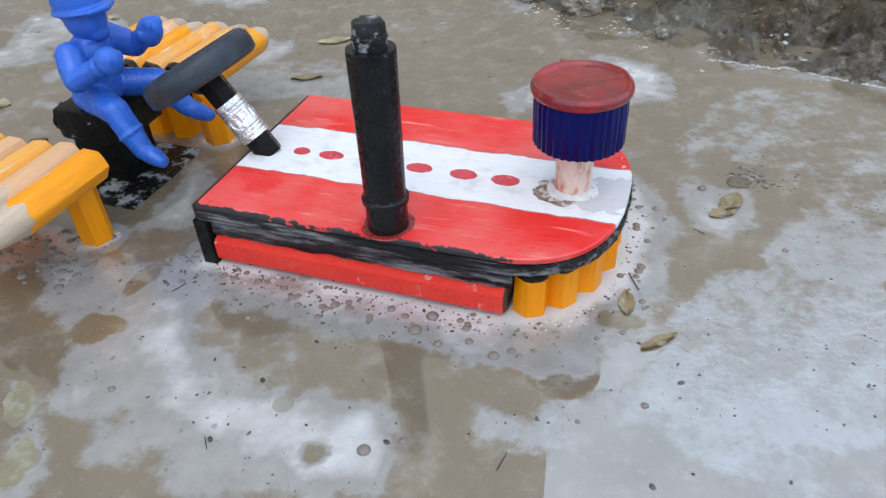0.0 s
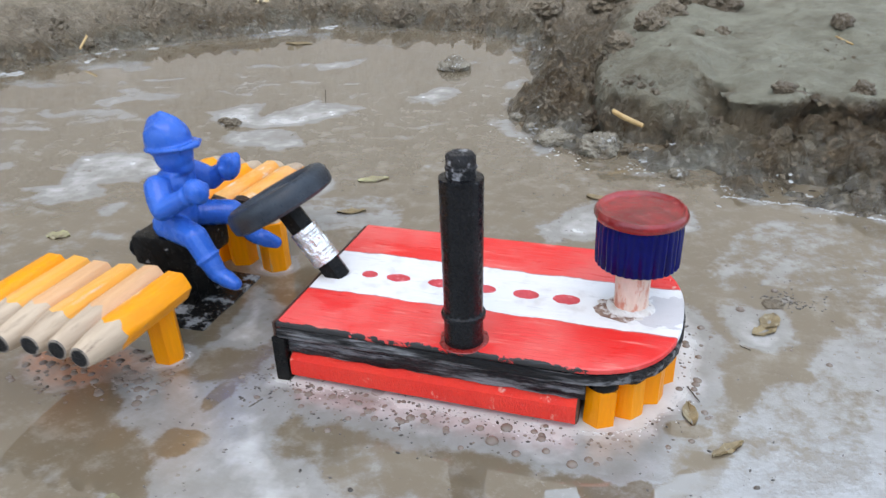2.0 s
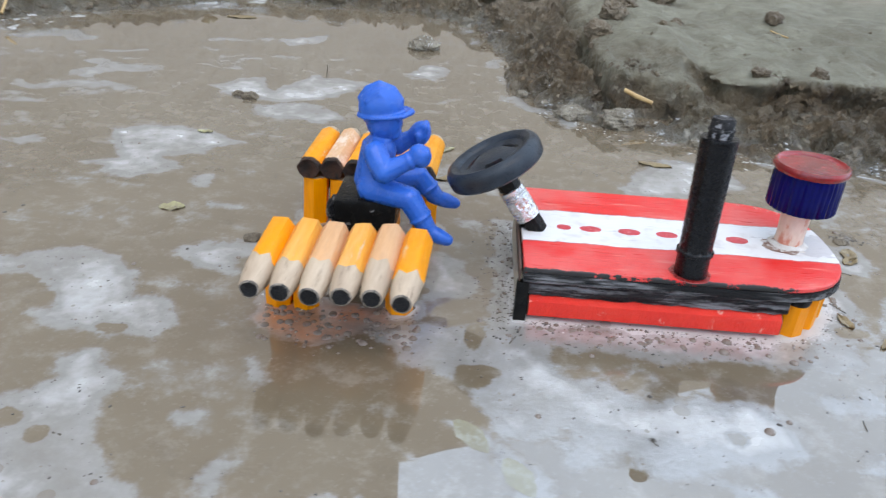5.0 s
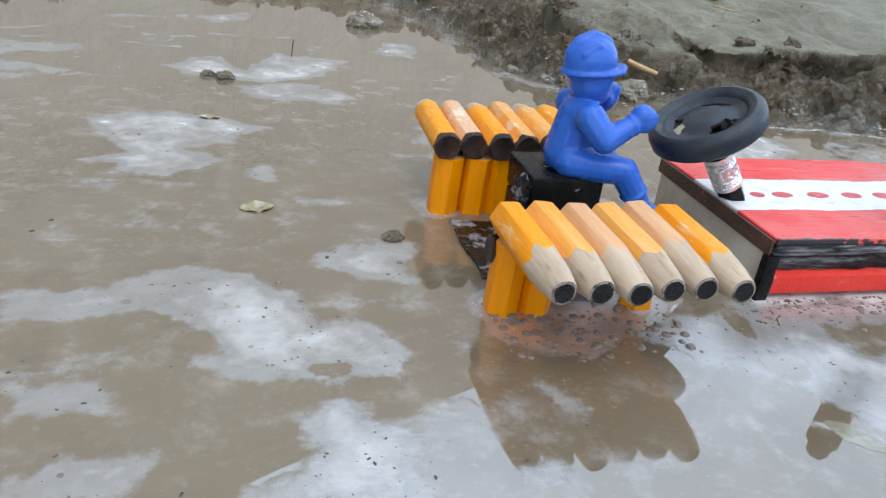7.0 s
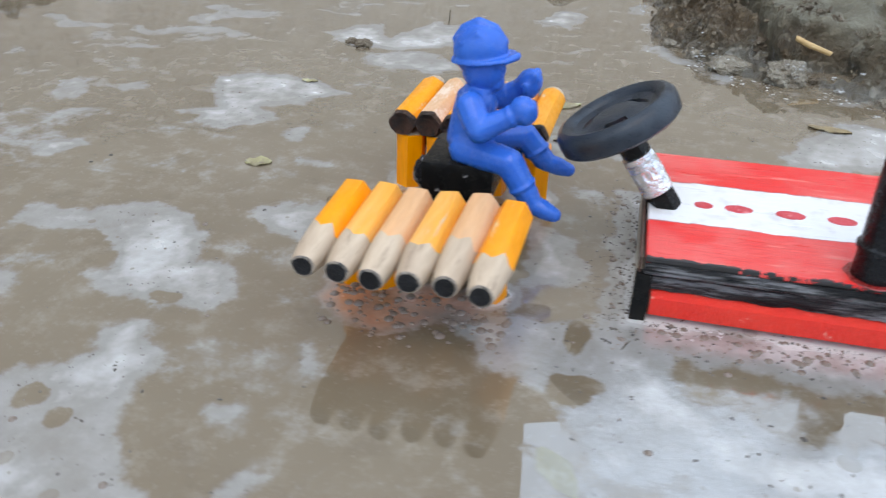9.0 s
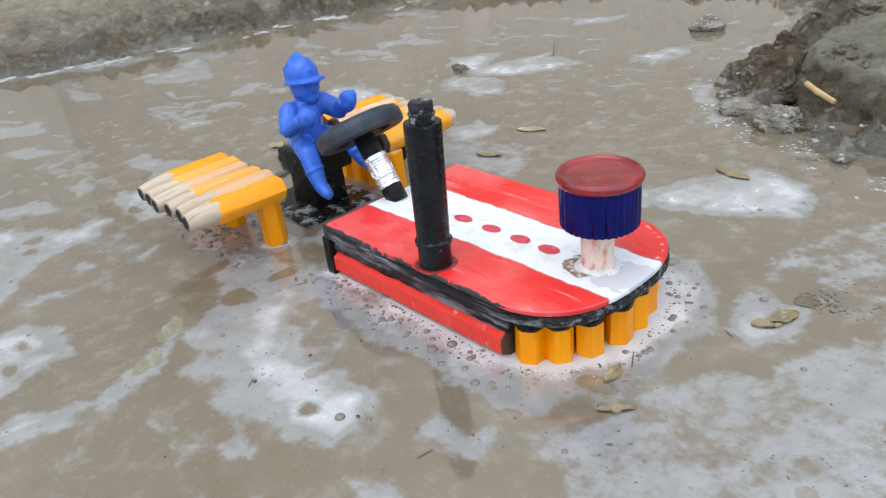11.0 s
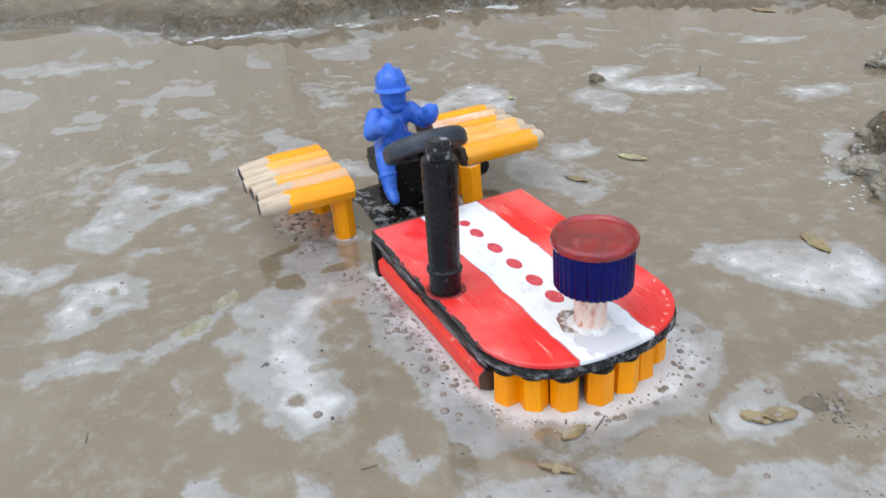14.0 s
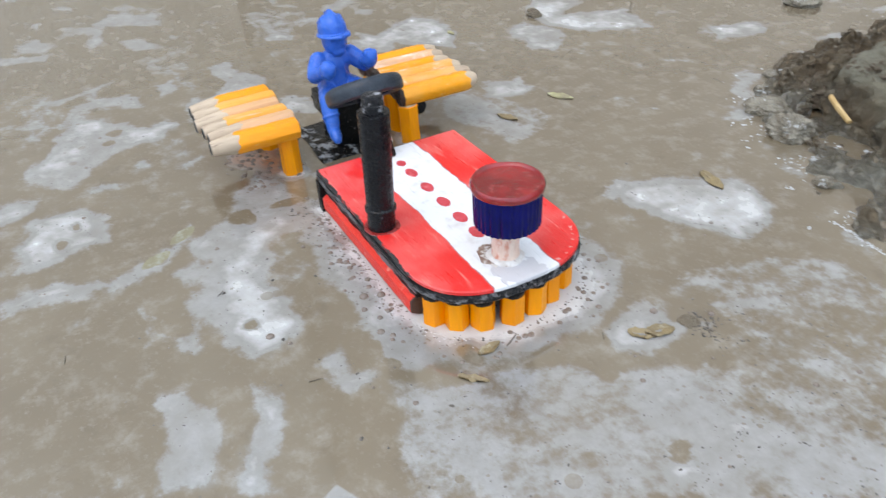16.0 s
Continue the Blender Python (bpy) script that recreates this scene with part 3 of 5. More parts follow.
# break the clay up along its own slope, so that the scarp is undercut and crumbly
dzy, dzx = np.gradient(height_ground, ys, xs)
normal = np.stack([-dzx.ravel(), -dzy.ravel(), np.ones(len(gx))], 1)
normal /= np.linalg.norm(normal, axis=1)[:, None]
co = np.stack([gx, gy, height], 1)
push = np.zeros(len(gx))
rugged = np.nonzero(shown & (sd0 > -0.006) & (sd0 < 0.30))[0]
for n in rugged:
    v = Vector(co[n])
    deep = noise.fractal(v * 55, 0.85, 2.1, 6) * 0.0046 + (0.5 - min(1.0, noise.voronoi(v * 90)[0][0])) * 0.0052 + (0.5 - min(1.0, noise.voronoi(v * 210)[0][0])) * 0.0022 + noise.noise(v * 230) * 0.0008 + noise.noise(v * 480) * 0.0005
    push[n] = deep * broken[n] * wet[n] * (1.45 if bluff[n] > 0.5 else 0.9)
co += normal * push[:, None]
# the trodden top juts out over the scarp as a ragged lip
inland_y, inland_x = np.gradient(inland.reshape(len(ys), len(xs)), ys, xs)
jut = bluff * (1 - knob) * step_up(brink, -0.003, 0.0005) * (1 - step_up(brink, 0.002, 0.030)) * (0.0055 + 0.005 * lump_noise.clip(-1, 1) + 0.004 * rough_noise.clip(-1, 1)).clip(0, 0.012)
co[:, 0] -= jut * inland_x.ravel()
co[:, 1] -= jut * inland_y.ravel()
ground.data.vertices.foreach_set("co", co.astype(np.float32).ravel())
ground.data.update()
tagged(ground, "grey-brown trodden clay banks, dark and broken at the edge", "ground", kind="structure")

# rafts of scum: how thick each lies, and its outline in millimetres
RAFTS = []


def raft(thick, *outline):
    RAFTS.append((thick, np.array(outline, float).reshape(-1, 2) / 1000))


# before the hood
raft(0.55, -9, -72, -14, -59, -28, -56, -42, -41, -36, -34, -10, -31, 2, -34, 9, -41, 11, -50, 21, -54, 30, -59, 43, -56, 58, -58, 66, -65, 67, -72, 60, -77, 48, -79, 40, -76, 30, -74, 21, -73, 10, -72, 2, -78, -4, -79)
raft(0.55, 0, -24, 23, -28, 73, -22, 90, -18, 97, -30, 95, -41, 86, -45, 75, -44, 65, -43, 54, -41, 41, -42, 25, -43, 14, -44, 5, -40)
raft(0.40, 80, -60, 81, -53, 86, -46, 90, -46, 91, -54, 86, -58)
raft(0.48, 74, -78, 80, -71, 90, -74, 100, -79, 112, -87, 107, -95, 97, -88, 86, -82)
raft(0.30, 65, -101, 66, -93, 76, -89, 93, -93, 104, -98, 99, -108, 83, -107)
raft(0.30, 33, -88, 44, -84, 56, -86, 50, -93, 38, -94)
# before and beside the nose
raft(0.14, 75, -60, 74, -52, 87, -51, 95, -43, 103, -33, 106, -20, 114, 0, 124, 8, 130, 24, 140, 30, 150, 40, 158, 70, 185, 34, 165, 5, 142, -38, 126, -44, 113, -42, 102, -47, 92, -52, 83, -57)
raft(0.60, 105, 24, 104, 36, 116, 39, 123, 50, 126, 45, 123, 34, 125, 21, 118, 14, 111, 16)
raft(0.90, 50, 68, 48, 78, 52, 97, 64, 114, 78, 115, 95, 107, 99, 96, 96, 84, 86, 75, 68, 69)
raft(0.03, 100, 45, 104, 75, 120, 100, 150, 105, 190, 90, 200, 50, 185, 20, 165, 0, 150, 0, 135, 25, 130, 45)
raft(0.45, 114, 48, 123, 69, 127, 62, 118, 47)
raft(0.45, 102, 51, 110, 65, 115, 68, 109, 54, 105, 48)
raft(0.12, 130, 50, 140, 75, 165, 85, 185, 60, 170, 45, 150, 46)
raft(0.45, 43, 75, 49, 80, 55, 65, 48, 62)
raft(0.95, 153, -4, 148, 4, 154, 11, 164, 11, 163, 4, 157, -3)
raft(0.95, 149, 20, 153, 30, 162, 28, 161, 19, 153, 16)
raft(0.85, 170, 37, 172, 51, 183, 37, 181, 31)
# over the platform's front
raft(0.90, -30, -22, -14, -18, -12, -6, -18, 6, -28, 14, -34, 16, -30, 0)
raft(0.45, -62, -38, -40, -42, -30, -36, -34, -28, -60, -31)
# beside and behind the near fender
raft(0.75, -35, -133, -56, -124, -55, -112, -50, -102, -41, -97, -30, -100, -21, -103, -16, -116, -15, -126, -20, -134)
raft(0.62, -7, -139, -7, -124, 2, -104, -4, -90, -9, -82, -19, -75, -13, -73, -2, -82, 7, -92, 9, -104, 8, -118, 4, -131, 5, -140)
raft(0.60, -136, -86, -128, -83, -125, -77, -117, -74, -115, -60, -108, -57, -95, -70, -95, -81, -90, -90, -82, -97, -70, -106, -80, -118, -92, -127, -108, -117, -115, -113, -130, -110, -138, -98)
raft(0.65, -175, -14, -155, -12, -144, -6, -127, -7, -111, -19, -110, -29, -98, -32, -93, -46, -96, -53, -112, -54, -126, -51, -137, -45, -132, -40, -136, -31, -146, -24, -153, -26, -171, -27)
raft(0.55, -166, -47, -157, -45, -146, -52, -147, -58, -163, -56)
raft(0.55, -159, -72, -153, -66, -141, -67, -142, -77, -159, -75)
raft(0.70, -81, -80, -79, -74, -73, -78, -73, -83, -78, -84)
raft(0.35, -71, -58, -67, -56, -60, -65, -63, -69)
raft(0.60, -108, 0, -90, 6, -79, 2, -86, -7, -84, -15, -97, -12, -108, -6)
raft(0.35, -112, 35, -99, 34, -96, 29, -109, 27)
raft(0.35, -124, 56, -116, 62, -114, 47, -123, 47)
raft(0.45, -83, -162, -88, -149, -72, -136, -59, -138, -63, -156)
raft(0.45, -65, -140, -72, -132, -72, -117, -61, -123, -57, -134, -56, -140)
raft(0.45, -175, -115, -175, -92, -186, -73, -172, -84, -167, -105)
raft(0.45, -159, -101, -159, -77, -150, -68, -145, -79, -151, -96)
raft(0.40, -67, -103, -70, -91, -66, -89, -61, -93, -63, -101)
# the open water beyond
raft(0.75, -180, 101, -162, 113, -135, 109, -117, 98, -132, 82, -144, 75, -131, 61, -146, 46, -164, 50, -163, 58, -178, 61, -162, 71, -175, 90)
raft(0.75, -163, 180, -140, 160, -118, 157, -92, 170, -79, 203, -95, 211, -114, 212, -128, 175, -138, 205)
raft(0.60, -131, 152, -103, 162, -76, 139, -89, 130, -125, 133)
raft(0.65, -60, 225, -49, 258, -31, 244, -43, 215)
raft(0.50, -67, 83, -62, 104, -44, 100, -40, 92, -50, 76)
raft(0.55, -242, 80, -229, 84, -217, 70, -218, 61, -228, 58)
raft(0.50, -214, 81, -204, 91, -195, 83, -206, 73)
raft(0.50, -204, 21, -190, 31, -182, 26, -189, 13, -200, 13)
raft(0.50, -160, 296, -127, 323, -119, 298, -140, 283)
raft(0.50, -245, 182, -232, 208, -219, 193, -231, 175)
raft(0.45, -252, -63, -237, -48, -215, -38, -223, -57)
raft(0.50, -345, 45, -316, 95, -277, 78, -297, 44)
raft(0.45, -455, -168, -457, -134, -404, -83, -388, -109, -419, -158)
raft(0.50, -364, -194, -383, -157, -345, -130, -320, -144, -324, -176, -337, -195)
raft(0.60, -606, -101, -500, 0, -389, 85, -380, 60, -470, -40, -560, -110)
raft(0.45, -259, -130, -250, -97, -238, -104, -246, -128)
raft(0.45, -250, 236, -219, 249, -222, 240, -240, 230)
raft(0.40, -310, -60, -285, -30, -260, -35, -285, -70)


def hull_distance(x, y):
    """Metres outside the toy's waterline, for numbers or arrays."""
    nose = (np.maximum((x - 0.068) / 0.0255, 0) ** 2.5 + abs((y - 0.001) / 0.0280) ** 2.5) ** 0.4
    return np.maximum((nose - 1) * 0.027, -x)


xs = graded(-6, 6, -0.25, 0.19, 0.0013, 1.10)
ys = graded(-6, 6, -0.15, 0.24, 0.0013, 1.10)
gx, gy = [a.ravel() for a in np.meshgrid(xs, ys)]
near = (abs(gx) < 0.8) & (abs(gy) < 0.8)
warp_x, warp_y, lobe_x, lobe_y, streak, torn = (np.zeros(len(gx)) for _ in range(6))
warp_x[near], warp_y[near] = fbm(gx[near], gy[near], 30, 2, 1.0), fbm(gx[near], gy[near], 30, 2, 5.0)
lobe_x[near], lobe_y[near] = fbm(gx[near], gy[near], 110, 2, 41.0), fbm(gx[near], gy[near], 110, 2, 45.0)
streak[near] = fbm(gx[near] * 0.6 + 0.02 * warp_y[near], gy[near] * 1.3 + 0.02 * warp_x[near], 26, 6, 12.0)
torn[near] = fbm(gx[near] + 0.012 * warp_x[near], gy[near] + 0.012 * warp_y[near], 75, 3, 31.0)
wx, wy = gx + 0.0035 * warp_x + 0.0022 * lobe_x, gy + 0.0035 * warp_y + 0.0022 * lobe_y
lace = np.zeros(len(gx))
lace[near] = fbm(gx[near], gy[near], 260, 3, 51.0)
foam_field = np.full(len(gx), -1.0)
for thick, rim in RAFTS:
    inside = near & (wx > rim[:, 0].min() - 0.03) & (wx < rim[:, 0].max() + 0.03) & (wy > rim[:, 1].min() - 0.03) & (wy < rim[:, 1].max() + 0.03)
    depth = -outline_distance(wx[inside], wy[inside], rim)
    foam_field[inside] = np.maximum(foam_field[inside], np.minimum(depth / 0.009, thick))
foam_field += near * (0.13 * torn + 0.14 * streak + 0.10 * lace)
# a skirt of froth round the hood, and lather along the shore
round_toy = hull_distance(wx, wy)
skirt = 0.010 + 0.006 * step_up(wx, 0.02, 0.09)
foam_field = np.maximum(foam_field, 1.15 - round_toy / (0.75 * skirt))
# froth round the fenders' legs
WADING = ((-0.0340, -0.0272), (-0.0612, -0.0280), (-0.0690, -0.0277), (-0.0321, 0.0263), (-0.0704, 0.0268))
for x, y in WADING:
    foam_field = np.maximum(foam_field, 0.85 - (np.hypot(wx - x, wy - y) - 0.0036) / 0.0045)
sd = shore_distance(gx, gy)
foam_field = np.maximum(foam_field, near * (0.10 - abs(sd + 0.006) / 0.02 + 0.8 * streak))
foam_field = np.maximum(foam_field, near * ((0.7 + 0.25 * step_up(-gx, 0.08, 0.3)) * streak - 0.32 + 0.06 * step_up(-gx, 0.08, 0.3)))
# clear holes in the scum: x, y and radius in millimetres
CLEAR = ((97, -21, 5, 3), (-12, -38, 2.5, 6), (-12, -57, 5, 3.5), (-116, -85, 3.6, 3.6), (-107, -88, 2.5, 2.2), (-110, -48, 2.8, 1.8), (80, -44, 4, 3), (151, 6, 2.6, 2.6), (128, 40, 7, 4), (135, 37, 4, 4), (117, 8, 8, 4), (-10, -54, 6, 3), (118, 47, 5, 3), (-108, -48, 3, 2), (50, -70, 2, 2), (153, 5, 2.5, 2.5), (88, -42, 3, 2), (-40, -110, 2.5, 1.5), (-30, -117, 3, 2), (19, -92, 13, 8), (36, -91, 8, 5))
for x, y, rx, ry in CLEAR:
    gap = np.hypot((gx - x / 1000 + 0.0016 * lobe_x) / (rx / 1000), (gy - y / 1000 + 0.0016 * lobe_y) / (ry / 1000))
    foam_field = np.where(gap < 1.7, np.minimum(foam_field, (gap - 1) * 1.2), foam_field)
# an orange-brown tint in the froth under the near fender
TINTED = np.array((-77, -25, -75, -38, -68, -45, -56, -48, -43, -43, -34, -36, -33, -26, -50, -24, -62, -24), float).reshape(-1, 2) / 1000
tinted = np.zeros(len(gx))
tinted[near] = (step_up(-outline_distance(wx[near], wy[near], TINTED), -0.002, 0.007) * (0.8 + 0.7 * torn[near])).clip(0, 1)
foam_field = np.maximum(foam_field, np.where(tinted > 0.05, 0.95 * tinted + 0.25 * lace - 0.1, -1.0))
water = sheet("water", xs, ys, np.zeros((len(ys), len(xs))), water_mat, {"foam": foam_field.clip(-0.6, 1.1), "froth_tint": tinted})
tagged(water, "still muddy brown water with rafts of grey-white scum", "water", kind="structure")

# ---- what stands beyond: house walls, seen only as reflections, and an added south block ----
facing = pose(0, 0, 0, 0, 0, 25)
# the low south wall is added out of view to block light behind the camera
for name, x0, x1, y0, y1, top in (("wall_north", 0.440, 5.06, 1.331, 1.475, 1.442), ("wall_west", -1.777, 0.440, 1.331, 1.475, 2.99), ("wall_end", -1.921, -1.777, -0.433, 1.475, 2.99), ("wall_south", -1.417, 1.175, -0.973, -0.829, 0.182)):
    bm = bmesh.new()
    box(bm, x0, x1, y0, y1, -0.18, top, 0.001)
    wall = new(name, mesh_of(name, bm, brightened_wall if name == "wall_end" else wall_mat))
    wall.matrix_basis = facing
    tagged(wall, "unseen pale weathered plaster wall beside the pond", "wall", kind="structure")


# ---- the toy tractor ----
DECK = 0.0168
tractor = thing("toy_tractor", "homemade toy tractor of pencils standing in muddy water", "toy tractor")


def hood_outline(grow=0.0, steps=26):
    """Straight sides and a rounded nose."""
    pts = [(-0.0002 - grow, 0.0297 + grow), (0.0, -0.0277 - grow)]
    for k in range(steps + 1):
        a = -math.pi / 2 + math.pi * k / steps
        c, s = math.cos(a), math.sin(a)
        pts.append((0.068 + (0.0257 + grow) * abs(c) ** (2 / 2.5), 0.0010 + (0.0287 + grow) * math.copysign(abs(s) ** (2 / 2.5), s)))
    return pts


hood = part("hood", slab(hood_outline(), DECK - 0.0016, DECK, 0.0003), hood_mat, tractor, "red hood board with a white stripe and red dots")
for x, rx, ry in ((0.0130, 0.0022, 0.0017), (0.0212, 0.0033, 0.0019), (0.0330, 0.0034, 0.0020), (0.0445, 0.0033, 0.0020), (0.0556, 0.0033, 0.0021), (0.0658, 0.0034, 0.0022)):
    bm = bmesh.new()
    rim = [bm.verts.new((x + rx * (1 + 0.12 * noise.noise(Vector((x * 900, k * 0.9, 0)))) * math.cos(k * 0.3142), 0.0002 + ry * (1 + 0.12 * noise.noise(Vector((k * 0.9, x * 700, 3)))) * math.sin(k * 0.3142), DECK + 0.00012)) for k in range(20)]
    f = bm.faces.new(rim)
    low = bmesh.ops.extrude_face_region(bm, geom=[f])
    bmesh.ops.translate(bm, vec=(0, 0, -0.0002), verts=[v for v in low["geom"] if isinstance(v, bmesh.types.BMVert)])
    part("painted_dot", bm, dot_mat, hood)

flake_mat = surface("pale_paint_flake", (0.76, 0.26, 0.22), (0.76, 0.36, 0.32), (0.72, 0.14, 0.11), 0.5, grain=1500)
flakes = random.Random(23)
for k in range(9):
    a = radians(flakes.uniform(18, 84))
    x, y = 0.068 + 0.0248 * abs(math.cos(a)) ** 0.8, 0.0010 + 0.0277 * math.sin(a) ** 0.8
    bm = bmesh.new()
    size = flakes.uniform(0.0003, 0.0008)
    rim = [bm.verts.new((size * flakes.uniform(0.5, 1.5) * math.cos(q * math.tau / 7), size * flakes.uniform(0.3, 0.8) * math.sin(q * math.tau / 7), 0.00012)) for q in range(7)]
    low = bmesh.ops.extrude_face_region(bm, geom=[bm.faces.new(rim)])
    bmesh.ops.translate(bm, vec=(0, 0, -0.0002), verts=[v for v in low["geom"] if isinstance(v, bmesh.types.BMVert)])
    part("paint_flake", bm, flake_mat, hood, "", pose(x - flakes.uniform(0, 0.0012), y - flakes.uniform(0, 0.0012), DECK, 0, 0, flakes.uniform(0, 360)))

bm = jitter(slab(hood_outline(0.0004, 60), DECK - 0.0043, DECK - 0.0017, 0.0004), 0.0003, 400)
part("edge_band", bm, band, tractor, "black-painted edge under the hood")
bm = bmesh.new()
box(bm, -0.0008, 0.0020, -0.0254, 0.0278, -0.012, DECK - 0.0044, 0.0003)
part("rear_board", jitter(bm, 0.0002, 200), muddy_board, tractor, "mud-stained board closing the hood's rear")
bm = bmesh.new()
box(bm, -0.0012, -0.0006, -0.0274, 0.0294, DECK - 0.0046, DECK - 0.0004, 0.0002)
part("rear_edge", bm, raw_edge, tractor, "raw brown rear edge of the hood board")
bm = bmesh.new()
box(bm, -0.0016, 0.0020, -0.0282, -0.0256, -0.012, DECK - 0.0044, 0.0004)
part("corner_block", jitter(bm, 0.0002, 300), char, tractor, "black corner block")

rail_mesh = mesh_of("side_rail", lathe([(0.0037, 0), (0.0040, 0.0003)] + [(0.0040, 0.0707 * k / 12) for k in range(1, 12)] + [(0.0040, 0.0707), (0.0037, 0.0710)], 24, lambda a, k: (hexed(a) * (1 + 0.012 * noise.noise(Vector((k * 0.9, a * 2, 5)))), 0.0), [1] + [0] * 12 + [1]), [rail_red, raw_edge])
for side, y in ((-1, -0.0238), (1, 0.0256)):
    part("side_rail", rail_mesh, None, tractor, "red-painted pencil along the hood's side", Matrix.Translation((0.0022, y, 0.0040)) @ Matrix.Rotation(radians(90), 4, "Y") @ Matrix.Rotation(radians(30), 4, "Z"))
    bm = bmesh.new()
    box(bm, 0.0010, 0.0745, y + side * 0.0014 - 0.0012, y + side * 0.0014 + 0.0012, 0.0076, DECK - 0.0042, 0.0004)
    bmesh.ops.subdivide_edges(bm, edges=[e for e in bm.edges if e.calc_length() > 0.02], cuts=40)
    part("side_strip", jitter(bm, 0.0004, 350, y * 100), band, tractor, "black-daubed strip between hood and rail")


def worn_lathe(length, prof, shape, slots):
    """A turned body with dents and a slight wobble."""
    return jitter(lathe(prof, 24, shape, slots), 0.00018, 260, length * 5000)


def pencil(length, paint, painted=1.0, half=0.0036, lead=0.0021, tip=0.0028, end=None):
    """A cut pencil along z: lacquered hexagonal body, scalloped bare cedar towards its blunt tip, dark lead. end: the near end's material."""
    mats = [paint, cedar, graphite, end or paint, smudge]
    if painted >= 1:
        prof = [(half * 0.86, 0), (half, 0.0003)] + [(half, length * k / 6) for k in range(1, 6)] + [(half, length - 0.0003), (half * 0.88, length), (lead * 0.5, length + 0.0001)]
        return mesh_of("pencil", worn_lathe(length, prof, lambda a, k: (hexed(a) if k < len(prof) - 1 else 1.0, 0.0), [3] + [0] * (len(prof) - 3) + [1]), mats)
    cut = length * painted

    def shape(a, k):
        if k in (2, 3):
            return hexed(a) * (1 - 0.01 * (k == 3)), 0.0007 * math.cos(6 * a) + 0.0007 * math.sin(a * 2 + length * 9999) + 0.0004 * math.sin(5 * a + length * 7777)
        return (hexed(a), 0.0) if k < 2 else (1.0, 0.0)

    prof = [(half * 0.86, 0), (half, 0.0004), (half, cut), (half * 0.995, cut + 0.0002), (half * 0.93, cut + (length - cut) * 0.5), (tip, length - 0.0008), (tip * 0.92, length - 0.0002), (lead, length + 0.00005), (lead * 0.6, length - 0.0001)]
    slots = [3, 0, 1, 1, 1, 1, 4, 2]
    if end:
        # a charred, sunken end with a ragged burnt collar
        def burnt_shape(a, k):
            if k < 5:
                return (0.45 * hexed(a) + 0.54) * (1 + 0.16 * noise.noise(Vector((math.cos(a) * 1.6, math.sin(a) * 1.6, length * 9000 + k)))), 0.0006 * noise.noise(Vector((math.cos(a) * 2, math.sin(a) * 2, length * 5000))) * (k > 2)
            return shape(a, k - 3)

        prof = [(half * 0.30, 0.0011), (half * 0.62, 0.0006), (half * 0.88, -0.0002), (half * 0.98, 0.0004), (half * 1.01, 0.0017)] + prof[2:]
        return mesh_of("pencil", worn_lathe(length, prof, burnt_shape, [3, 3, 3, 3, 0] + slots[2:]), mats)
    return mesh_of("pencil", worn_lathe(length, prof, shape, slots), mats)


# nose: upright pencil stubs round the curve, each daubed black on top
stub_mesh = pencil(0.0250, yellow, half=0.0034)
cap_mesh = mesh_of("daub", jitter(lathe([(0.0032, 0), (0.0035, 0.0003), (0.0036, 0.0018), (0.0033, 0.0030)], 18, lambda a, k: (hexed(a), 0.0)), 0.0003, 500), char)
NOSE = ((0.0772, -0.0220), (0.0828, -0.0170), (0.0870, -0.0103), (0.0893, -0.0024), (0.0893, 0.0056), (0.0870, 0.0133), (0.0828, 0.0202), (0.0770, 0.0248))
for k, (x, y) in enumerate(NOSE):
    stub = part("nose_stub", stub_mesh, None, tractor, "upright yellow pencil stub", pose(x, y, -0.0150 + 0.0003 * math.sin(k * 2.3), 1.5 * math.sin(k), 1.2 * math.cos(k * 1.7), k * 23))
    part("daub", cap_mesh, None, stub, "", pose(0, 0, 0.0245))

# chimney: a pen barrel with rows of small dimples
def barrel(a, k):
    if not 6 <= k <= 50 or k % 4 != 2:
        return 1.0, 0.0
    row = (a / math.tau * 10 + 0.15) % 1.0
    return (0.945, 0.0) if abs(row - 0.5) < 0.11 else (1.0, 0.0)


prof = [(0.0043, -0.001), (0.0045, 0.0), (0.0044, 0.0062), (0.0050, 0.0065), (0.0050, 0.0074), (0.0045, 0.0077)]
prof += [(0.0044 + 0.0004 * k / 46, 0.0083 + 0.0305 * k / 46) for k in range(47)] + [(0.0047, 0.0392), (0.0033, 0.0393)]
chimney = part("chimney", lathe(prof, 80, barrel), black, tractor, "black dimpled plastic exhaust pipe", aim((0.0462, -0.0232, DECK), (0.0460, -0.0218, 0.0560)))
bm = lathe([(0.0031, 0.0), (0.0032, 0.0018), (0.0034, 0.0020), (0.0034, 0.0024), (0.0031, 0.0026), (0.0031, 0.0046), (0.0027, 0.0052), (0.0012, 0.0053)], 24, lambda a, k: (1 + 0.04 * math.cos(6 * a) * (k > 3), 0))
part("chimney_tip", jitter(bm, 0.0002, 500), worn_tip, chimney, "narrow worn pipe tip", pose(0, 0, 0.0391))
bm = jitter(lathe([(0.0058, 0), (0.0056, 0.0002), (0.0046, 0.0003)], 24, lambda a, k: (1 + 0.12 * noise.noise(Vector((math.cos(a) * 2, math.sin(a) * 2, 1))), 0)), 0.0001, 500)
part("pipe_socket", bm, red_glue, tractor, "dark red glue ring round the pipe's foot", pose(0.0462, -0.0232, DECK - 0.0001))

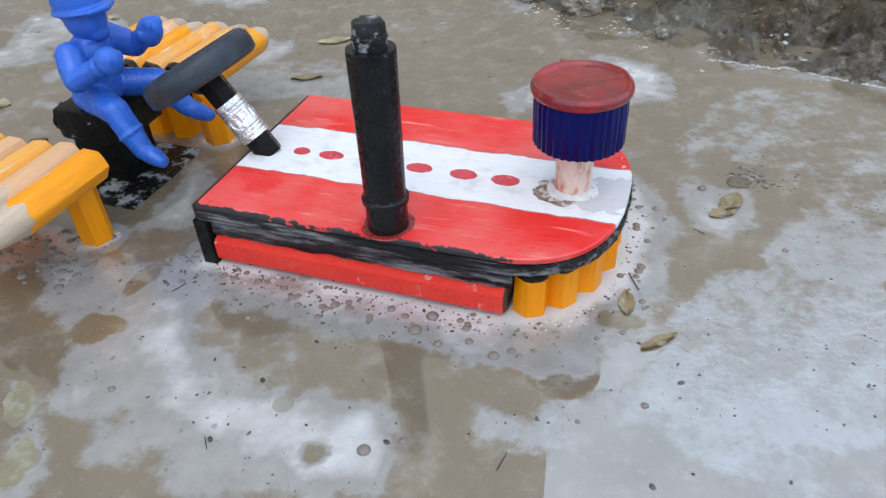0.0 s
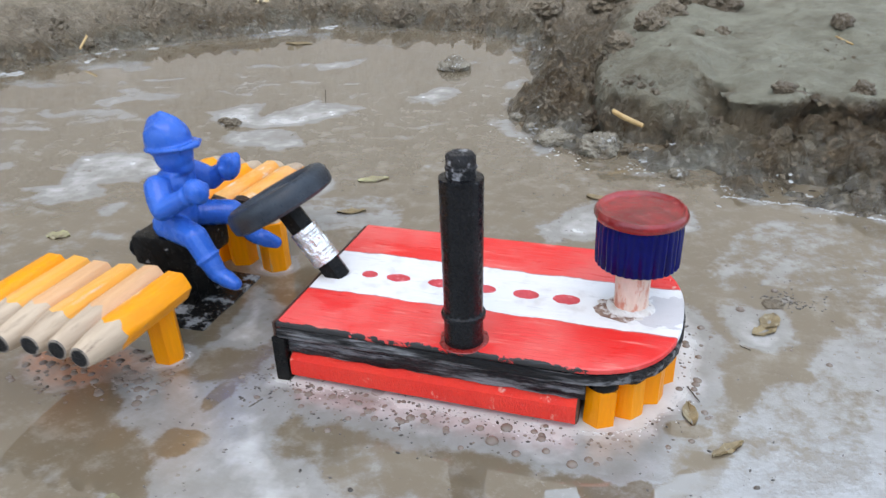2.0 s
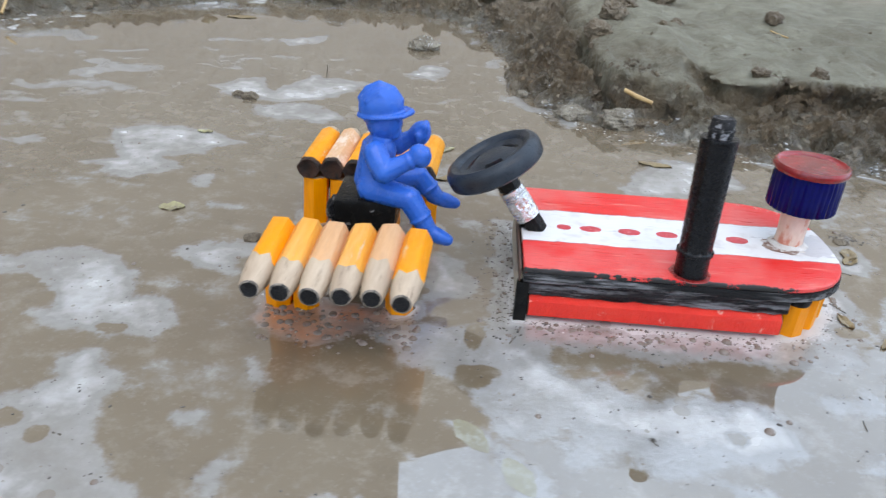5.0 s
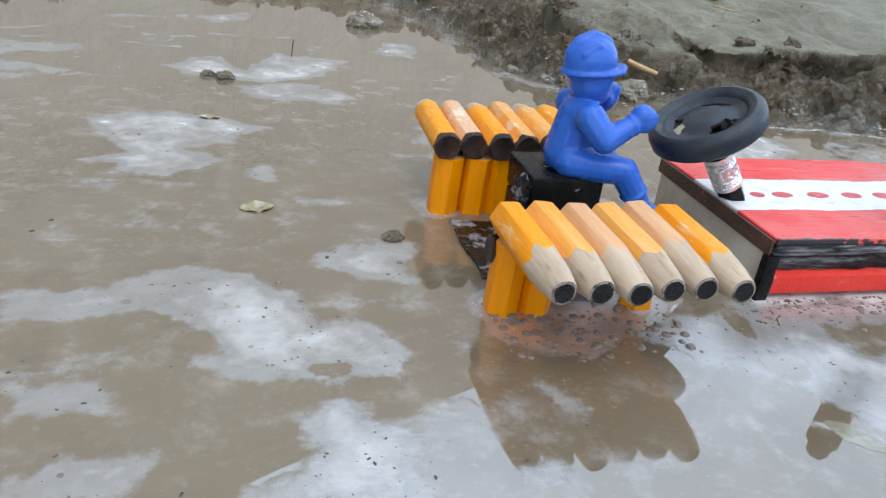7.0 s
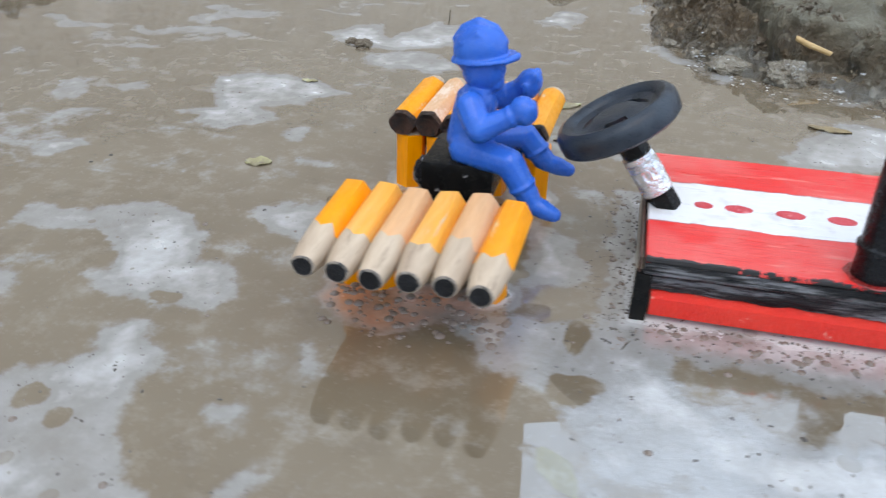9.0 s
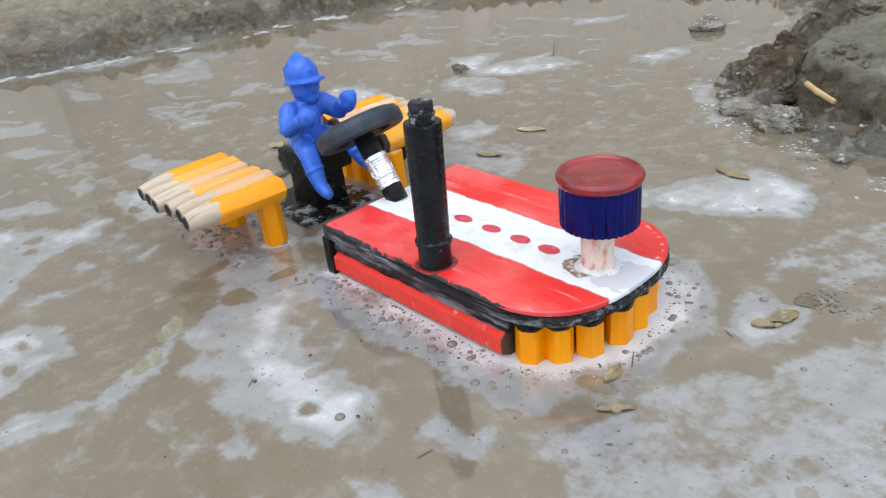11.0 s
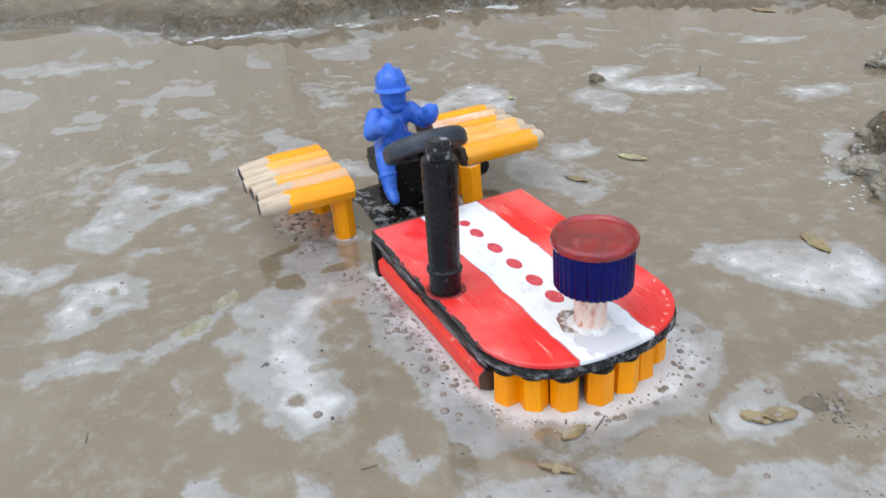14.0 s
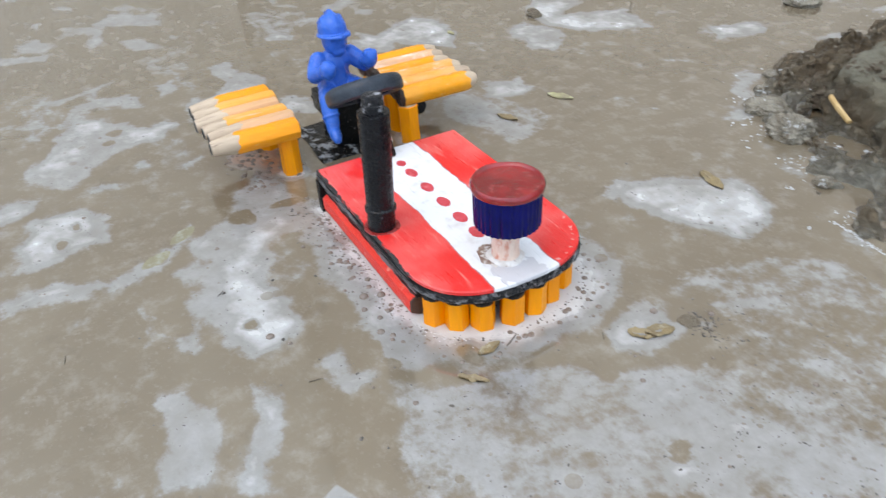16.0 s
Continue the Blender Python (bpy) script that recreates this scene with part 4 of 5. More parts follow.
# air filter: a ribbed blue bottle cap with a red lid on a pale wooden post
bm = lathe([(0.0044, 0), (0.0042, 0.0006), (0.0040, 0.0030), (0.0043, 0.0122)], 24, lambda a, k: (1 + 0.05 * noise.noise(Vector((math.cos(a) * 2, math.sin(a) * 2, k))), 0))
part("filter_post", bm, pale_post, tractor, "pale pink-stained wooden post", pose(0.0812, 0.0008, DECK - 0.0004))
bm = jitter(lathe([(0.0057, 0), (0.0056, 0.0004), (0.0050, 0.0009), (0.0043, 0.0012)], 28, lambda a, k: (1 + 0.15 * noise.noise(Vector((math.cos(a) * 1.5, math.sin(a) * 1.5, 4))), 0)), 0.0003, 500)
part("glue_collar", bm, glue_mat, tractor, "torn pale collar of dried glue", pose(0.0809, 0.0008, DECK - 0.0001))
bm = bmesh.new()
rim = []
for k in range(30):
    a = k * math.tau / 30
    f = 1 + 0.35 * noise.noise(Vector((math.cos(a) * 2.2, math.sin(a) * 2.2, 7))) + 0.15 * noise.noise(Vector((math.cos(a) * 7, math.sin(a) * 7, 9)))
    rim.append(bm.verts.new((0.0060 * f * math.cos(a), 0.0046 * f * math.sin(a), 0.00016)))
low = bmesh.ops.extrude_face_region(bm, geom=[bm.faces.new(rim)])
bmesh.ops.translate(bm, vec=(0, 0, -0.0003), verts=[v for v in low["geom"] if isinstance(v, bmesh.types.BMVert)])
part("torn_patch", bm, torn_mat, tractor, "torn brown patch in the white paint", pose(0.0790, -0.0018, DECK))
filt = part("filter_cap", lathe([(0.0084, 0.0018), (0.0093, 0.0012), (0.0096, 0.0015), (0.0097, 0.0105), (0.0095, 0.0127)], 128, lambda a, k: (1 + 0.055 * (abs(math.cos(18 * a)) - 0.6) * (1 <= k <= 3), 0)), blue_cap, tractor, "ribbed dark blue bottle cap", pose(0.0816, 0.0011, 0.0280, 0, 0, 0))
bm = jitter(lathe([(0.0097, 0), (0.0103, 0.0002), (0.0106, 0.0008), (0.0106, 0.0014), (0.0104, 0.0020), (0.0100, 0.0025), (0.0096, 0.0025), (0.0092, 0.0019), (0.0087, 0.0017), (0.0070, 0.0020), (0.0050, 0.0021), (0.0030, 0.0022), (0.0012, 0.0022)], 48), 0.00012, 300)
part("filter_lid", bm, lid_red, filt, "glossy red painted lid", pose(0, 0, 0.0126))

# steering column and wheel
FOOT, HUB = Vector((0.0040, -0.0013, DECK)), Vector((-0.0103, -0.0016, 0.0374))
up = aim(FOOT, HUB)
reach = (HUB - FOOT).length
column = part("steering_column", lathe([(0.0030, -0.0015), (0.0031, 0.0), (0.0031, reach - 0.001), (0.0028, reach)], 24, lambda a, k: (hexed(a), 0)), char, tractor, "black-ended pencil steering column", up)
rings = [(0.0036, 0.0042), (0.0039, 0.0044)]
for k in range(36):
    z = 0.0046 + 0.0104 * k / 36
    crimp = k in range(3, 12) or k in range(24, 33)
    rings.append((0.0039 - 0.0004 * (crimp and k % 3 == 1), z))


def slotted(a, k):
    return (0.93 if 17 <= k <= 24 and math.cos(12 * a) > 0.35 else 1.0), 0.0


part("ferrule", lathe(rings + [(0.0039, 0.0151), (0.0036, 0.0153)], 72, slotted), ferrule_mat, column, "crimped silver ferrule")


def wheel_mesh():
    prof = [(0.0100, -0.0026), (0.0120, -0.0032), (0.0138, -0.0031), (0.0146, -0.0024), (0.0148, -0.0004), (0.0146, 0.0014), (0.0138, 0.0026), (0.0126, 0.0031), (0.0112, 0.0027), (0.0101, 0.0016), (0.0098, -0.0004), (0.0100, -0.0026)]
    return mesh_of("wheel_tyre", lathe(prof, 56, caps=False), rubber)


tilt = Matrix.Translation(HUB) @ pose(0, 0, 0, 0, -29, 0)
wheel = part("steering_wheel", wheel_mesh(), None, tractor, "grey-black rubber toy wheel used as steering wheel", tilt)
bm = bmesh.new()
dish = ((0.0012, 0.0012), (0.0042, 0.0011), (0.0052, 0.0007), (0.0068, 0.0001), (0.0086, -0.0002), (0.0106, 0.0006))
grid = [[bm.verts.new((r * math.cos(a * math.tau / 60), r * math.sin(a * math.tau / 60), z)) for a in range(60)] for r, z in dish]
bm.faces.new(grid[0])
for k in range(5):
    for a in range(60):
        inside = (a + 4) % 20
        if k in (2, 3) and 6 - (k == 3) <= inside < 14 + (k == 3):
            continue
        bm.faces.new((grid[k][a], grid[k + 1][a], grid[k + 1][(a + 1) % 60], grid[k][(a + 1) % 60]))
bmesh.ops.recalc_face_normals(bm, faces=bm.faces)
bmesh.ops.solidify(bm, geom=list(bm.faces), thickness=0.0011)
part("hub", bm, rubber, wheel, "shallow dished hub with three slots")
bm = lathe([(0.0062, -0.0028), (0.0062, -0.0021), (0.0020, -0.0021)], 32)
part("back_plate", bm, black, wheel)

# seat and its platform
bm = bmesh.new()
box(bm, -0.0690, -0.0330, -0.0140, 0.0178, -0.006, 0.0009)
bmesh.ops.subdivide_edges(bm, edges=list(bm.edges), cuts=16, use_grid_fill=True)
part("platform", jitter(bm, 0.0013, 75), silted, tractor, "black-painted platform awash under the seat")
bm = bmesh.new()
box(bm, -0.0575, -0.0425, -0.0040, 0.0105, -0.001, 0.0150, 0.0012)
part("seat_base", jitter(bm, 0.0004, 200), char, tractor, "black-daubed seat base")
bm = bmesh.new()
box(bm, -0.0570, -0.0380, -0.0075, 0.0128, 0.0145, 0.0237, 0.0014)
part("seat", jitter(bm, 0.0004, 180), char, tractor, "black-daubed wooden seat block with chipped corners")

bm = bmesh.new()
bmesh.ops.create_icosphere(bm, subdivisions=4, radius=1)
for v in bm.verts:
    n = v.co.normalized()
    f = 1 + 0.30 * noise.noise(n * 1.9) + 0.12 * noise.noise(n * 6)
    v.co = Vector((n.x * 0.0024, n.y * 0.0046, n.z * 0.0040)) * f
part("seat_lump", bm, surface("chipped_black_daub", (0.006, 0.006, 0.007), (0.02, 0.02, 0.022), (0.30, 0.30, 0.31), 0.3, grain=700, wear_at=(0.53, 0.58), wear_scale=320, relief=0.0005, gloss=0.15, strength=1.0), tractor, "chipped black lump on the seat's rear corner", pose(-0.0574, -0.0020, 0.0188))

# fenders: six pencils side by side on upright pencil legs
crusted = dict(
    y=surface("crusted_yellow_lacquer", (0.90, 0.29, 0.004), (0.84, 0.32, 0.04), (0.74, 0.50, 0.32), 0.45, stretch=(1.0, 1.0, 0.4), wear_at=(0.57, 0.67), wear_scale=200, gloss=0.3),
    o=surface("crusted_orange_lacquer", (0.82, 0.31, 0.05), (0.76, 0.37, 0.13), (0.74, 0.50, 0.34), 0.45, stretch=(1.0, 1.0, 0.4), wear_at=(0.55, 0.65), wear_scale=200, gloss=0.3),
    p=surface("crusted_peach_cedar", (0.72, 0.36, 0.17), (0.68, 0.39, 0.23), (0.76, 0.57, 0.44), 0.5, stretch=(1.0, 1.0, 0.4), wear_at=(0.50, 0.62), wear_scale=200),
)
tones = {"y": surface("scuffed_yellow_lacquer", (0.93, 0.29, 0.003), (0.86, 0.27, 0.012), (0.74, 0.47, 0.25), 0.42, stretch=(1.0, 1.0, 0.25), wear_at=(0.60, 0.70), wear_scale=160, gloss=0.35), "o": orange, "p": peach}
for side, xs_in, xs_out, y_in, y_out, kinds, legs in (
    (-1, (-0.0684, -0.0298), (-0.0677, -0.0306), -0.0226, -0.0568, "yopopy", ((-0.0690, -0.0277), (-0.0612, -0.0280), (-0.0340, -0.0272))),
    (1, (-0.0713, -0.0322), (-0.0703, -0.0312), 0.0222, 0.0590, "ypyooy", ((-0.0704, 0.0268), (-0.0614, 0.0272), (-0.0535, 0.0272), (-0.0445, 0.0276), (-0.0321, 0.0263))),
):
    y_bar = -0.0252 if side < 0 else 0.0310
    fender = part("fender", lathe([(0.0010, 0.0004), (0.0026, 0), (0.0031, 0.0006), (0.0031, 0.0374), (0.0027, 0.0378)], 18, lambda a, k: (hexed(a), 0), [1, 1, 0, 0]), [char, burnt], tractor, "row of six cut pencils on upright pencil legs", aim((-0.0725 if side < 0 else -0.0690, y_bar, 0.0140), (0.5, y_bar, 0.0140), 30))
    back = fender.matrix_basis.inverted()
    for k, tone in enumerate(kinds):
        a = (xs_in[0] + (xs_in[1] - xs_in[0]) * k / 5, y_in + 0.0006 * math.sin(k * 2.1), 0.0207 + 0.0002 * math.sin(k * 3.3))
        b = (xs_out[0] + (xs_out[1] - xs_out[0]) * k / 5, y_out + 0.0008 * math.sin(k * 1.9 + 1), 0.0207)
        length = (Vector(b) - Vector(a)).length
        part("pencil", pencil(length, (crusted if side > 0 else tones)[tone], (0.67 if side < 0 else 0.84) + 0.05 * math.sin(k * 2.7), half=0.0038, end=burnt if side > 0 else None), None, fender, "", back @ aim(a, b, 30 + 6 * math.sin(k * 5)))
    for k, (x, y) in enumerate(legs):
        part("leg", pencil(0.0268, yellow, half=0.0036 if side < 0 else 0.0040), None, fender, "", back @ pose(x, y, -0.0098, 1.5 * math.sin(k * 2), 2 * math.cos(k), 17 * k))


# ---- the driver: a moulded doll, one mesh ----
def doll():
    bm = bmesh.new()

    def ball(c, r, s=(1, 1, 1), turn=(0, 0, 0), fine=4):
        made = bmesh.ops.create_icosphere(bm, subdivisions=fine, radius=r * 1.05)["verts"]
        bmesh.ops.transform(bm, matrix=Matrix.Translation(c) @ Euler([radians(v) for v in turn]).to_matrix().to_4x4() @ Matrix.Diagonal((*s, 1)), verts=made)

    def limb(*knots):
        for (a, ra), (b, rb) in zip(knots, knots[1:]):
            a, b = Vector(a), Vector(b)
            for k in range(11):
                t = k / 10
                ball(a.lerp(b, t), ra + (rb - ra) * t, fine=2)

    # trunk
    limb(((-0.0459, 0.0009, 0.0280), 0.0060), ((-0.0455, 0.0009, 0.0325), 0.0055), ((-0.0449, 0.0009, 0.0372), 0.0051))
    ball((-0.0446, 0.0009, 0.0376), 0.0053, (0.86, 1.30, 0.92))
    limb(((-0.0443, 0.0009, 0.0400), 0.0029), ((-0.0437, 0.0011, 0.0425), 0.0030))
    # head, a tall face under a hard hat
    ball((-0.0432, 0.0013, 0.0463), 0.0049, (1.06, 0.98, 1.16))
    ball((-0.0384, 0.0015, 0.0458), 0.0008, (0.9, 0.8, 1.5))
    ball((-0.0402, 0.0014, 0.0428), 0.0024, (0.9, 1.15, 0.9))
    ball((-0.0441, 0.0013, 0.0504), 0.0060, (1.06, 0.90, 1.03), (0, -6, 0))
    made = bmesh.ops.create_cone(bm, cap_ends=True, segments=40, radius1=0.0071, radius2=0.0067, depth=0.0010)["verts"]
    bmesh.ops.transform(bm, matrix=Matrix.Translation((-0.0431, 0.0013, 0.0488)) @ Euler((0, radians(-6), 0)).to_matrix().to_4x4() @ Matrix.Diagonal((1.18, 0.94, 1, 1)), verts=made)
    limb(((-0.0372, -0.0030, 0.0492), 0.0007), ((-0.0352, 0.0013, 0.0495), 0.0010), ((-0.0372, 0.0056, 0.0492), 0.0007))
    limb(((-0.0500, 0.0013, 0.0525), 0.0011), ((-0.0480, 0.0013, 0.0552), 0.0013), ((-0.0447, 0.0013, 0.0567), 0.0014), ((-0.0409, 0.0013, 0.0556), 0.0013), ((-0.0384, 0.0013, 0.0527), 0.0010))
    for off in (-1, 1):
        limb(((-0.0478, 0.0013 + off * 0.0040, 0.0527), 0.0007), ((-0.0443, 0.0013 + off * 0.0036, 0.0550), 0.0009), ((-0.0407, 0.0013 + off * 0.0038, 0.0526), 0.0007))
    limb(((-0.0388, -0.0015, 0.0478), 0.0007), ((-0.0384, 0.0014, 0.0480), 0.0007), ((-0.0388, 0.0043, 0.0478), 0.0007))
    # open jacket: two fronts with a gap, a hem and a collar
    for off in (-1, 1):
        limb(((-0.0414, 0.0009 + off * 0.0013, 0.0400), 0.0010), ((-0.0407, 0.0009 + off * 0.0015, 0.0368), 0.0013), ((-0.0412, 0.0009 + off * 0.0018, 0.0318), 0.0011))
    ball((-0.0441, 0.0010, 0.0411), 0.0038, (1.0, 1.15, 0.30))
    for side, sh, el, ha in ((-1, (-0.0447, -0.0059, 0.0388), (-0.0416, -0.0094, 0.0343), (-0.0316, -0.0072, 0.0394)), (1, (-0.0447, 0.0078, 0.0388), (-0.0404, 0.0118, 0.0352), (-0.0334, 0.0112, 0.0396))):
        limb((sh, 0.0036), (Vector(sh).lerp(Vector(el), 0.6), 0.0035), (el, 0.0031), (Vector(el).lerp(Vector(ha), 0.75), 0.0024))
        cuff = Vector(el).lerp(Vector(ha), 0.72)
        ball(cuff, 0.0027, (0.45, 1.0, 1.0), (0, -28, 0))
        if side < 0:
            ball(ha, 0.0033, (0.95, 0.92, 1.05), (0, -35, 0))
            for k in range(4):
                ball((ha[0] + 0.0017, ha[1] - 0.0020 + 0.0013 * k, ha[2] + 0.0006), 0.0010, (1.2, 0.75, 1.7), (0, 10, 0), 2)
        else:
            ball(ha, 0.0034, (0.95, 0.95, 1.2), (0, 25, 0))
            for k in range(4):
                ball((ha[0] + 0.0014, ha[1] - 0.0022 + 0.0014 * k, ha[2] + 0.0020), 0.0011, (1.4, 0.75, 1.8), (0, 20, 0), 2)
            ball((ha[0] - 0.0004, ha[1] - 0.0031, ha[2] - 0.0004), 0.0010, (1.0, 0.9, 1.9), (25, 0, 0))
    for hip, knee, ankle, toe in (((-0.0462, -0.0030, 0.0266), (-0.0342, -0.0080, 0.0262), (-0.0277, -0.0096, 0.0166), (-0.0222, -0.0104, 0.0147)), ((-0.0462, 0.0049, 0.0266), (-0.0336, 0.0092, 0.0266), (-0.0270, 0.0100, 0.0192), (-0.0212, 0.0105, 0.0174))):
        limb((hip, 0.0043), (knee, 0.0035), (Vector(knee).lerp(Vector(ankle), 0.5), 0.0032), (ankle, 0.0025))
        ankle, toe = Vector(ankle), Vector(toe)
        limb((ankle.lerp(toe, -0.25), 0.0023), (ankle.lerp(toe, 0.5), 0.0024), (toe, 0.0018))
        cuff = Vector(knee).lerp(ankle, 0.55)
        ball(cuff, 0.0037, (0.95, 0.95, 0.30), (0, -32, 0))
    return bm


driver = new("doll", mesh_of("doll", doll(), blue_doll))
remesh = driver.modifiers.new("moulded", "REMESH")
remesh.mode, remesh.voxel_size, remesh.use_smooth_shade = "VOXEL", 0.00026, True
relax = driver.modifiers.new("relax", "SMOOTH")
relax.iterations, relax.factor = 12, 0.5
tagged(driver, "blue moulded plastic driver in hard hat on the black seat", "doll")


# ---- what floats and lies about ----
def blob(r, seed, squash=0.7, subdivisions=2, rough=0.35):
    bm = bmesh.new()
    bmesh.ops.create_icosphere(bm, subdivisions=subdivisions, radius=r)
    for v in bm.verts:
        n = v.co.normalized()
        f = 1 + rough * noise.fractal(n * 1.6 + Vector((seed, seed, 0)), 0.8, 2.2, 4) + 0.22 * rough * noise.noise(n * 7 + Vector((0, seed, 0))) + 0.5 * rough * (0.5 - min(1.0, noise.voronoi(n * 3.2 + Vector((seed, 0, 0)))[0][0])) + 0.16 * rough * noise.noise(n * 19 + Vector((seed, 0, 0)))
        v.co = Vector((n.x * r * f, n.y * r * f, n.z * r * f * squash))
    return bm


def ground_at(x, y):
    i, k = np.searchsorted(xs_ground, x), np.searchsorted(ys_ground, y)
    return float(height_ground[k, i])


def leaf_mesh(length, width, curl, seed):
    """A dry leaf: a curled blade with a midrib, two skins thick."""
    bm = bmesh.new()
    rows = []
    for side in (0.0, -0.00025):
        for k in range(9):
            u = k / 8
            w = width * math.sin(math.pi * min(1, u * 0.93 + 0.05)) ** 0.8 * (1 + 0.25 * noise.noise(Vector((u * 4, seed, 0))))
            row = []
            for n in range(5):
                v = (n - 2) / 2
                z = curl * (v * v * 0.6 + (u - 0.5) ** 2) - (0.0003 if curl else 0.0) * (n == 2) + (0.0007 if curl else 0.00005) * noise.noise(Vector((u * 5, v * 3, seed)))
                row.append(bm.verts.new((length * (u - 0.5), w * v * (1 + 0.15 * noise.noise(Vector((u * 9, v * 5, seed)))), z + 0.0004 + side)))
            rows.append(row)
    for half in (0, 9):
        for k in range(8):
            for n in range(4):
                bm.faces.new((rows[half + k][n], rows[half + k + 1][n], rows[half + k + 1][n + 1], rows[half + k][n + 1]))
    return bm


def leaf(x, y, z, length, width, turn, mat, label, curl=0.002, seed=0.0, tip=0.0):
    ob = new("leaf", mesh_of("leaf", leaf_mesh(length, width, curl, seed), mat))
    ob.matrix_basis = pose(x, y, z, tip, tip * 0.5, turn)
    return tagged(ob, label, "leaf", "fallen leaves")


for k, (x, y, long, wide, turn) in enumerate(((0.0637, 0.1055, 0.0145, 0.0027, -14), (0.1170, 0.0307, 0.009, 0.0028, 70), (0.1153, 0.0252, 0.008, 0.0022, 40), (0.1051, -0.0251, 0.009, 0.0012, 45), (0.0972, -0.0151, 0.008, 0.0018, 100), (-0.2002, 0.3605, 0.022, 0.004, 5), (-0.0262, 0.0720, 0.011, 0.0024, 20))):
    leaf(x, y, 0.0, long, wide, turn, leaf_dry, "pale tan leaf scrap floating on the scum", 0.0003, k * 1.7)
for k, (x, y, long, wide, turn) in enumerate(((-0.0311, 0.105, 0.013, 0.003, 30), (-0.1221, 0.0273, 0.009, 0.003, 10), (-0.1382, 0.1065, 0.007, 0.002, 0), (-0.3065, 0.3586, 0.02, 0.005, 15))):
    leaf(x, y, 0.0, long, wide, turn, leaf_green, "sodden yellow-green leaf awash in the muddy water", 0.0002, 4 + k * 1.3)
for k, (x, y, long, wide, turn) in enumerate(((-0.0118, -0.0775, 0.0125, 0.0030, -52), (-0.0012, -0.0890, 0.0120, 0.0032, -60))):
    leaf(x, y, -0.00036, long, wide, turn, leaf_pale, "bleached yellow leaf lying awash in thin scum", 0.0, 2 + k * 2.3)
for k, (x, y, long, wide, turn) in enumerate(((-0.5486, 0.4633, 0.055, 0.014, 8), (-0.2913, 0.4555, 0.020, 0.007, 40), (-0.3096, 0.4681, 0.022, 0.006, -30), (-0.2774, 0.4422, 0.016, 0.006, 75), (-0.2683, 0.4733, 0.018, 0.007, 120), (-0.3007, 0.4989, 0.022, 0.007, 10), (0.1830, 0.3634, 0.012, 0.004, 50), (-0.4299, 0.5954, 0.03, 0.006, 5), (0.0224, 0.5922, 0.03, 0.008, 15))):
    leaf(x, y, ground_at(x, y) + 0.0015, long, wide, turn, leaf_cream, "dry curled yellow leaf lying on the bank", 0.006, 9 + k * 1.9, 8)


def straw(x, y, z, long, thick, turn, pitch, mat, label, name="straw"):
    bm = jitter(lathe([(thick * 0.8, 0), (thick, long * 0.03), (thick * 0.95, long * 0.4), (thick * 1.08, long * 0.45), (thick * 0.95, long * 0.5), (thick * 0.9, long), (thick * 0.5, long * 1.003)], 10), thick * 0.35, 250, x * 50)
    ob = new(name, mesh_of(name, bm, mat))
    ob.matrix_basis = pose(x, y, z) @ Matrix.Rotation(radians(turn), 4, "Z") @ Matrix.Rotation(radians(90 - pitch), 4, "Y")
    return tagged(ob, label, "straw")


straw(0.0580, 0.1738, 0.0146, 0.0160, 0.0012, -21, -16, straw_mat, "short pale straw stub stuck in the bank")
straw(-0.3381, 0.2827, 0.008, 0.014, 0.0010, 100, 30, straw_mat, "short pale straw on the muddy shore")
straw(0.1638, 0.2526, ground_at(0.1638, 0.2526) + 0.001, 0.016, 0.0005, 110, 3, straw_mat, "thin dry straw lying on the bank")
straw(-0.1044, 0.2102, -0.001, 0.0085, 0.0003, 10, 84, twig_mat, "dark twig sticking up out of the water", "twig")
straw(0.0962, -0.0052, 0.0004, 0.006, 0.00016, -60, 0, twig_mat, "thin dark twig floating on froth", "twig")
for k, (x, y, long, turn) in enumerate(((0.0287, -0.0736, 0.0030, -50), (0.0338, -0.1222, 0.0035, -10), (0.0100, -0.0268, 0.003, 60), (0.0821, -0.0645, 0.004, 80), (0.1088, 0.0163, 0.003, -30), (-0.0026, -0.0402, 0.004, 65))):
    straw(x, y, 0.0002, long, 0.0001, turn, 0, twig_mat, "tiny dark twig floating on the scum", "twig")

# clods and stones
CLODS_NEAR = (
    (0.0550, 0.1592, 0.0090, 0.75, 0.0022, slime), (0.0326, 0.1703, 0.0095, 0.45, 0.0008, slime), (0.0201, 0.1839, 0.0045, 0.6, 0.001, slime), (0.0077, 0.2006, 0.0035, 0.6, 0.001, slime),
    (-0.0561, 0.3006, 0.010, 0.6, 0.001, slime), (0.0415, 0.1915, 0.0115, 0.75, 0.005, clod_mat), (0.0270, 0.2080, 0.0110, 0.6, 0.003, clod_mat), (0.0360, 0.2275, 0.0130, 0.65, 0.006, clod_mat),
    (0.0150, 0.2350, 0.0105, 0.55, 0.002, clod_mat), (0.0519, 0.2534, 0.0100, 0.8, None, clod_mat), (0.0647, 0.2866, 0.0100, 0.8, None, clod_mat), (0.0733, 0.3175, 0.012, 0.8, None, clod_mat),
)
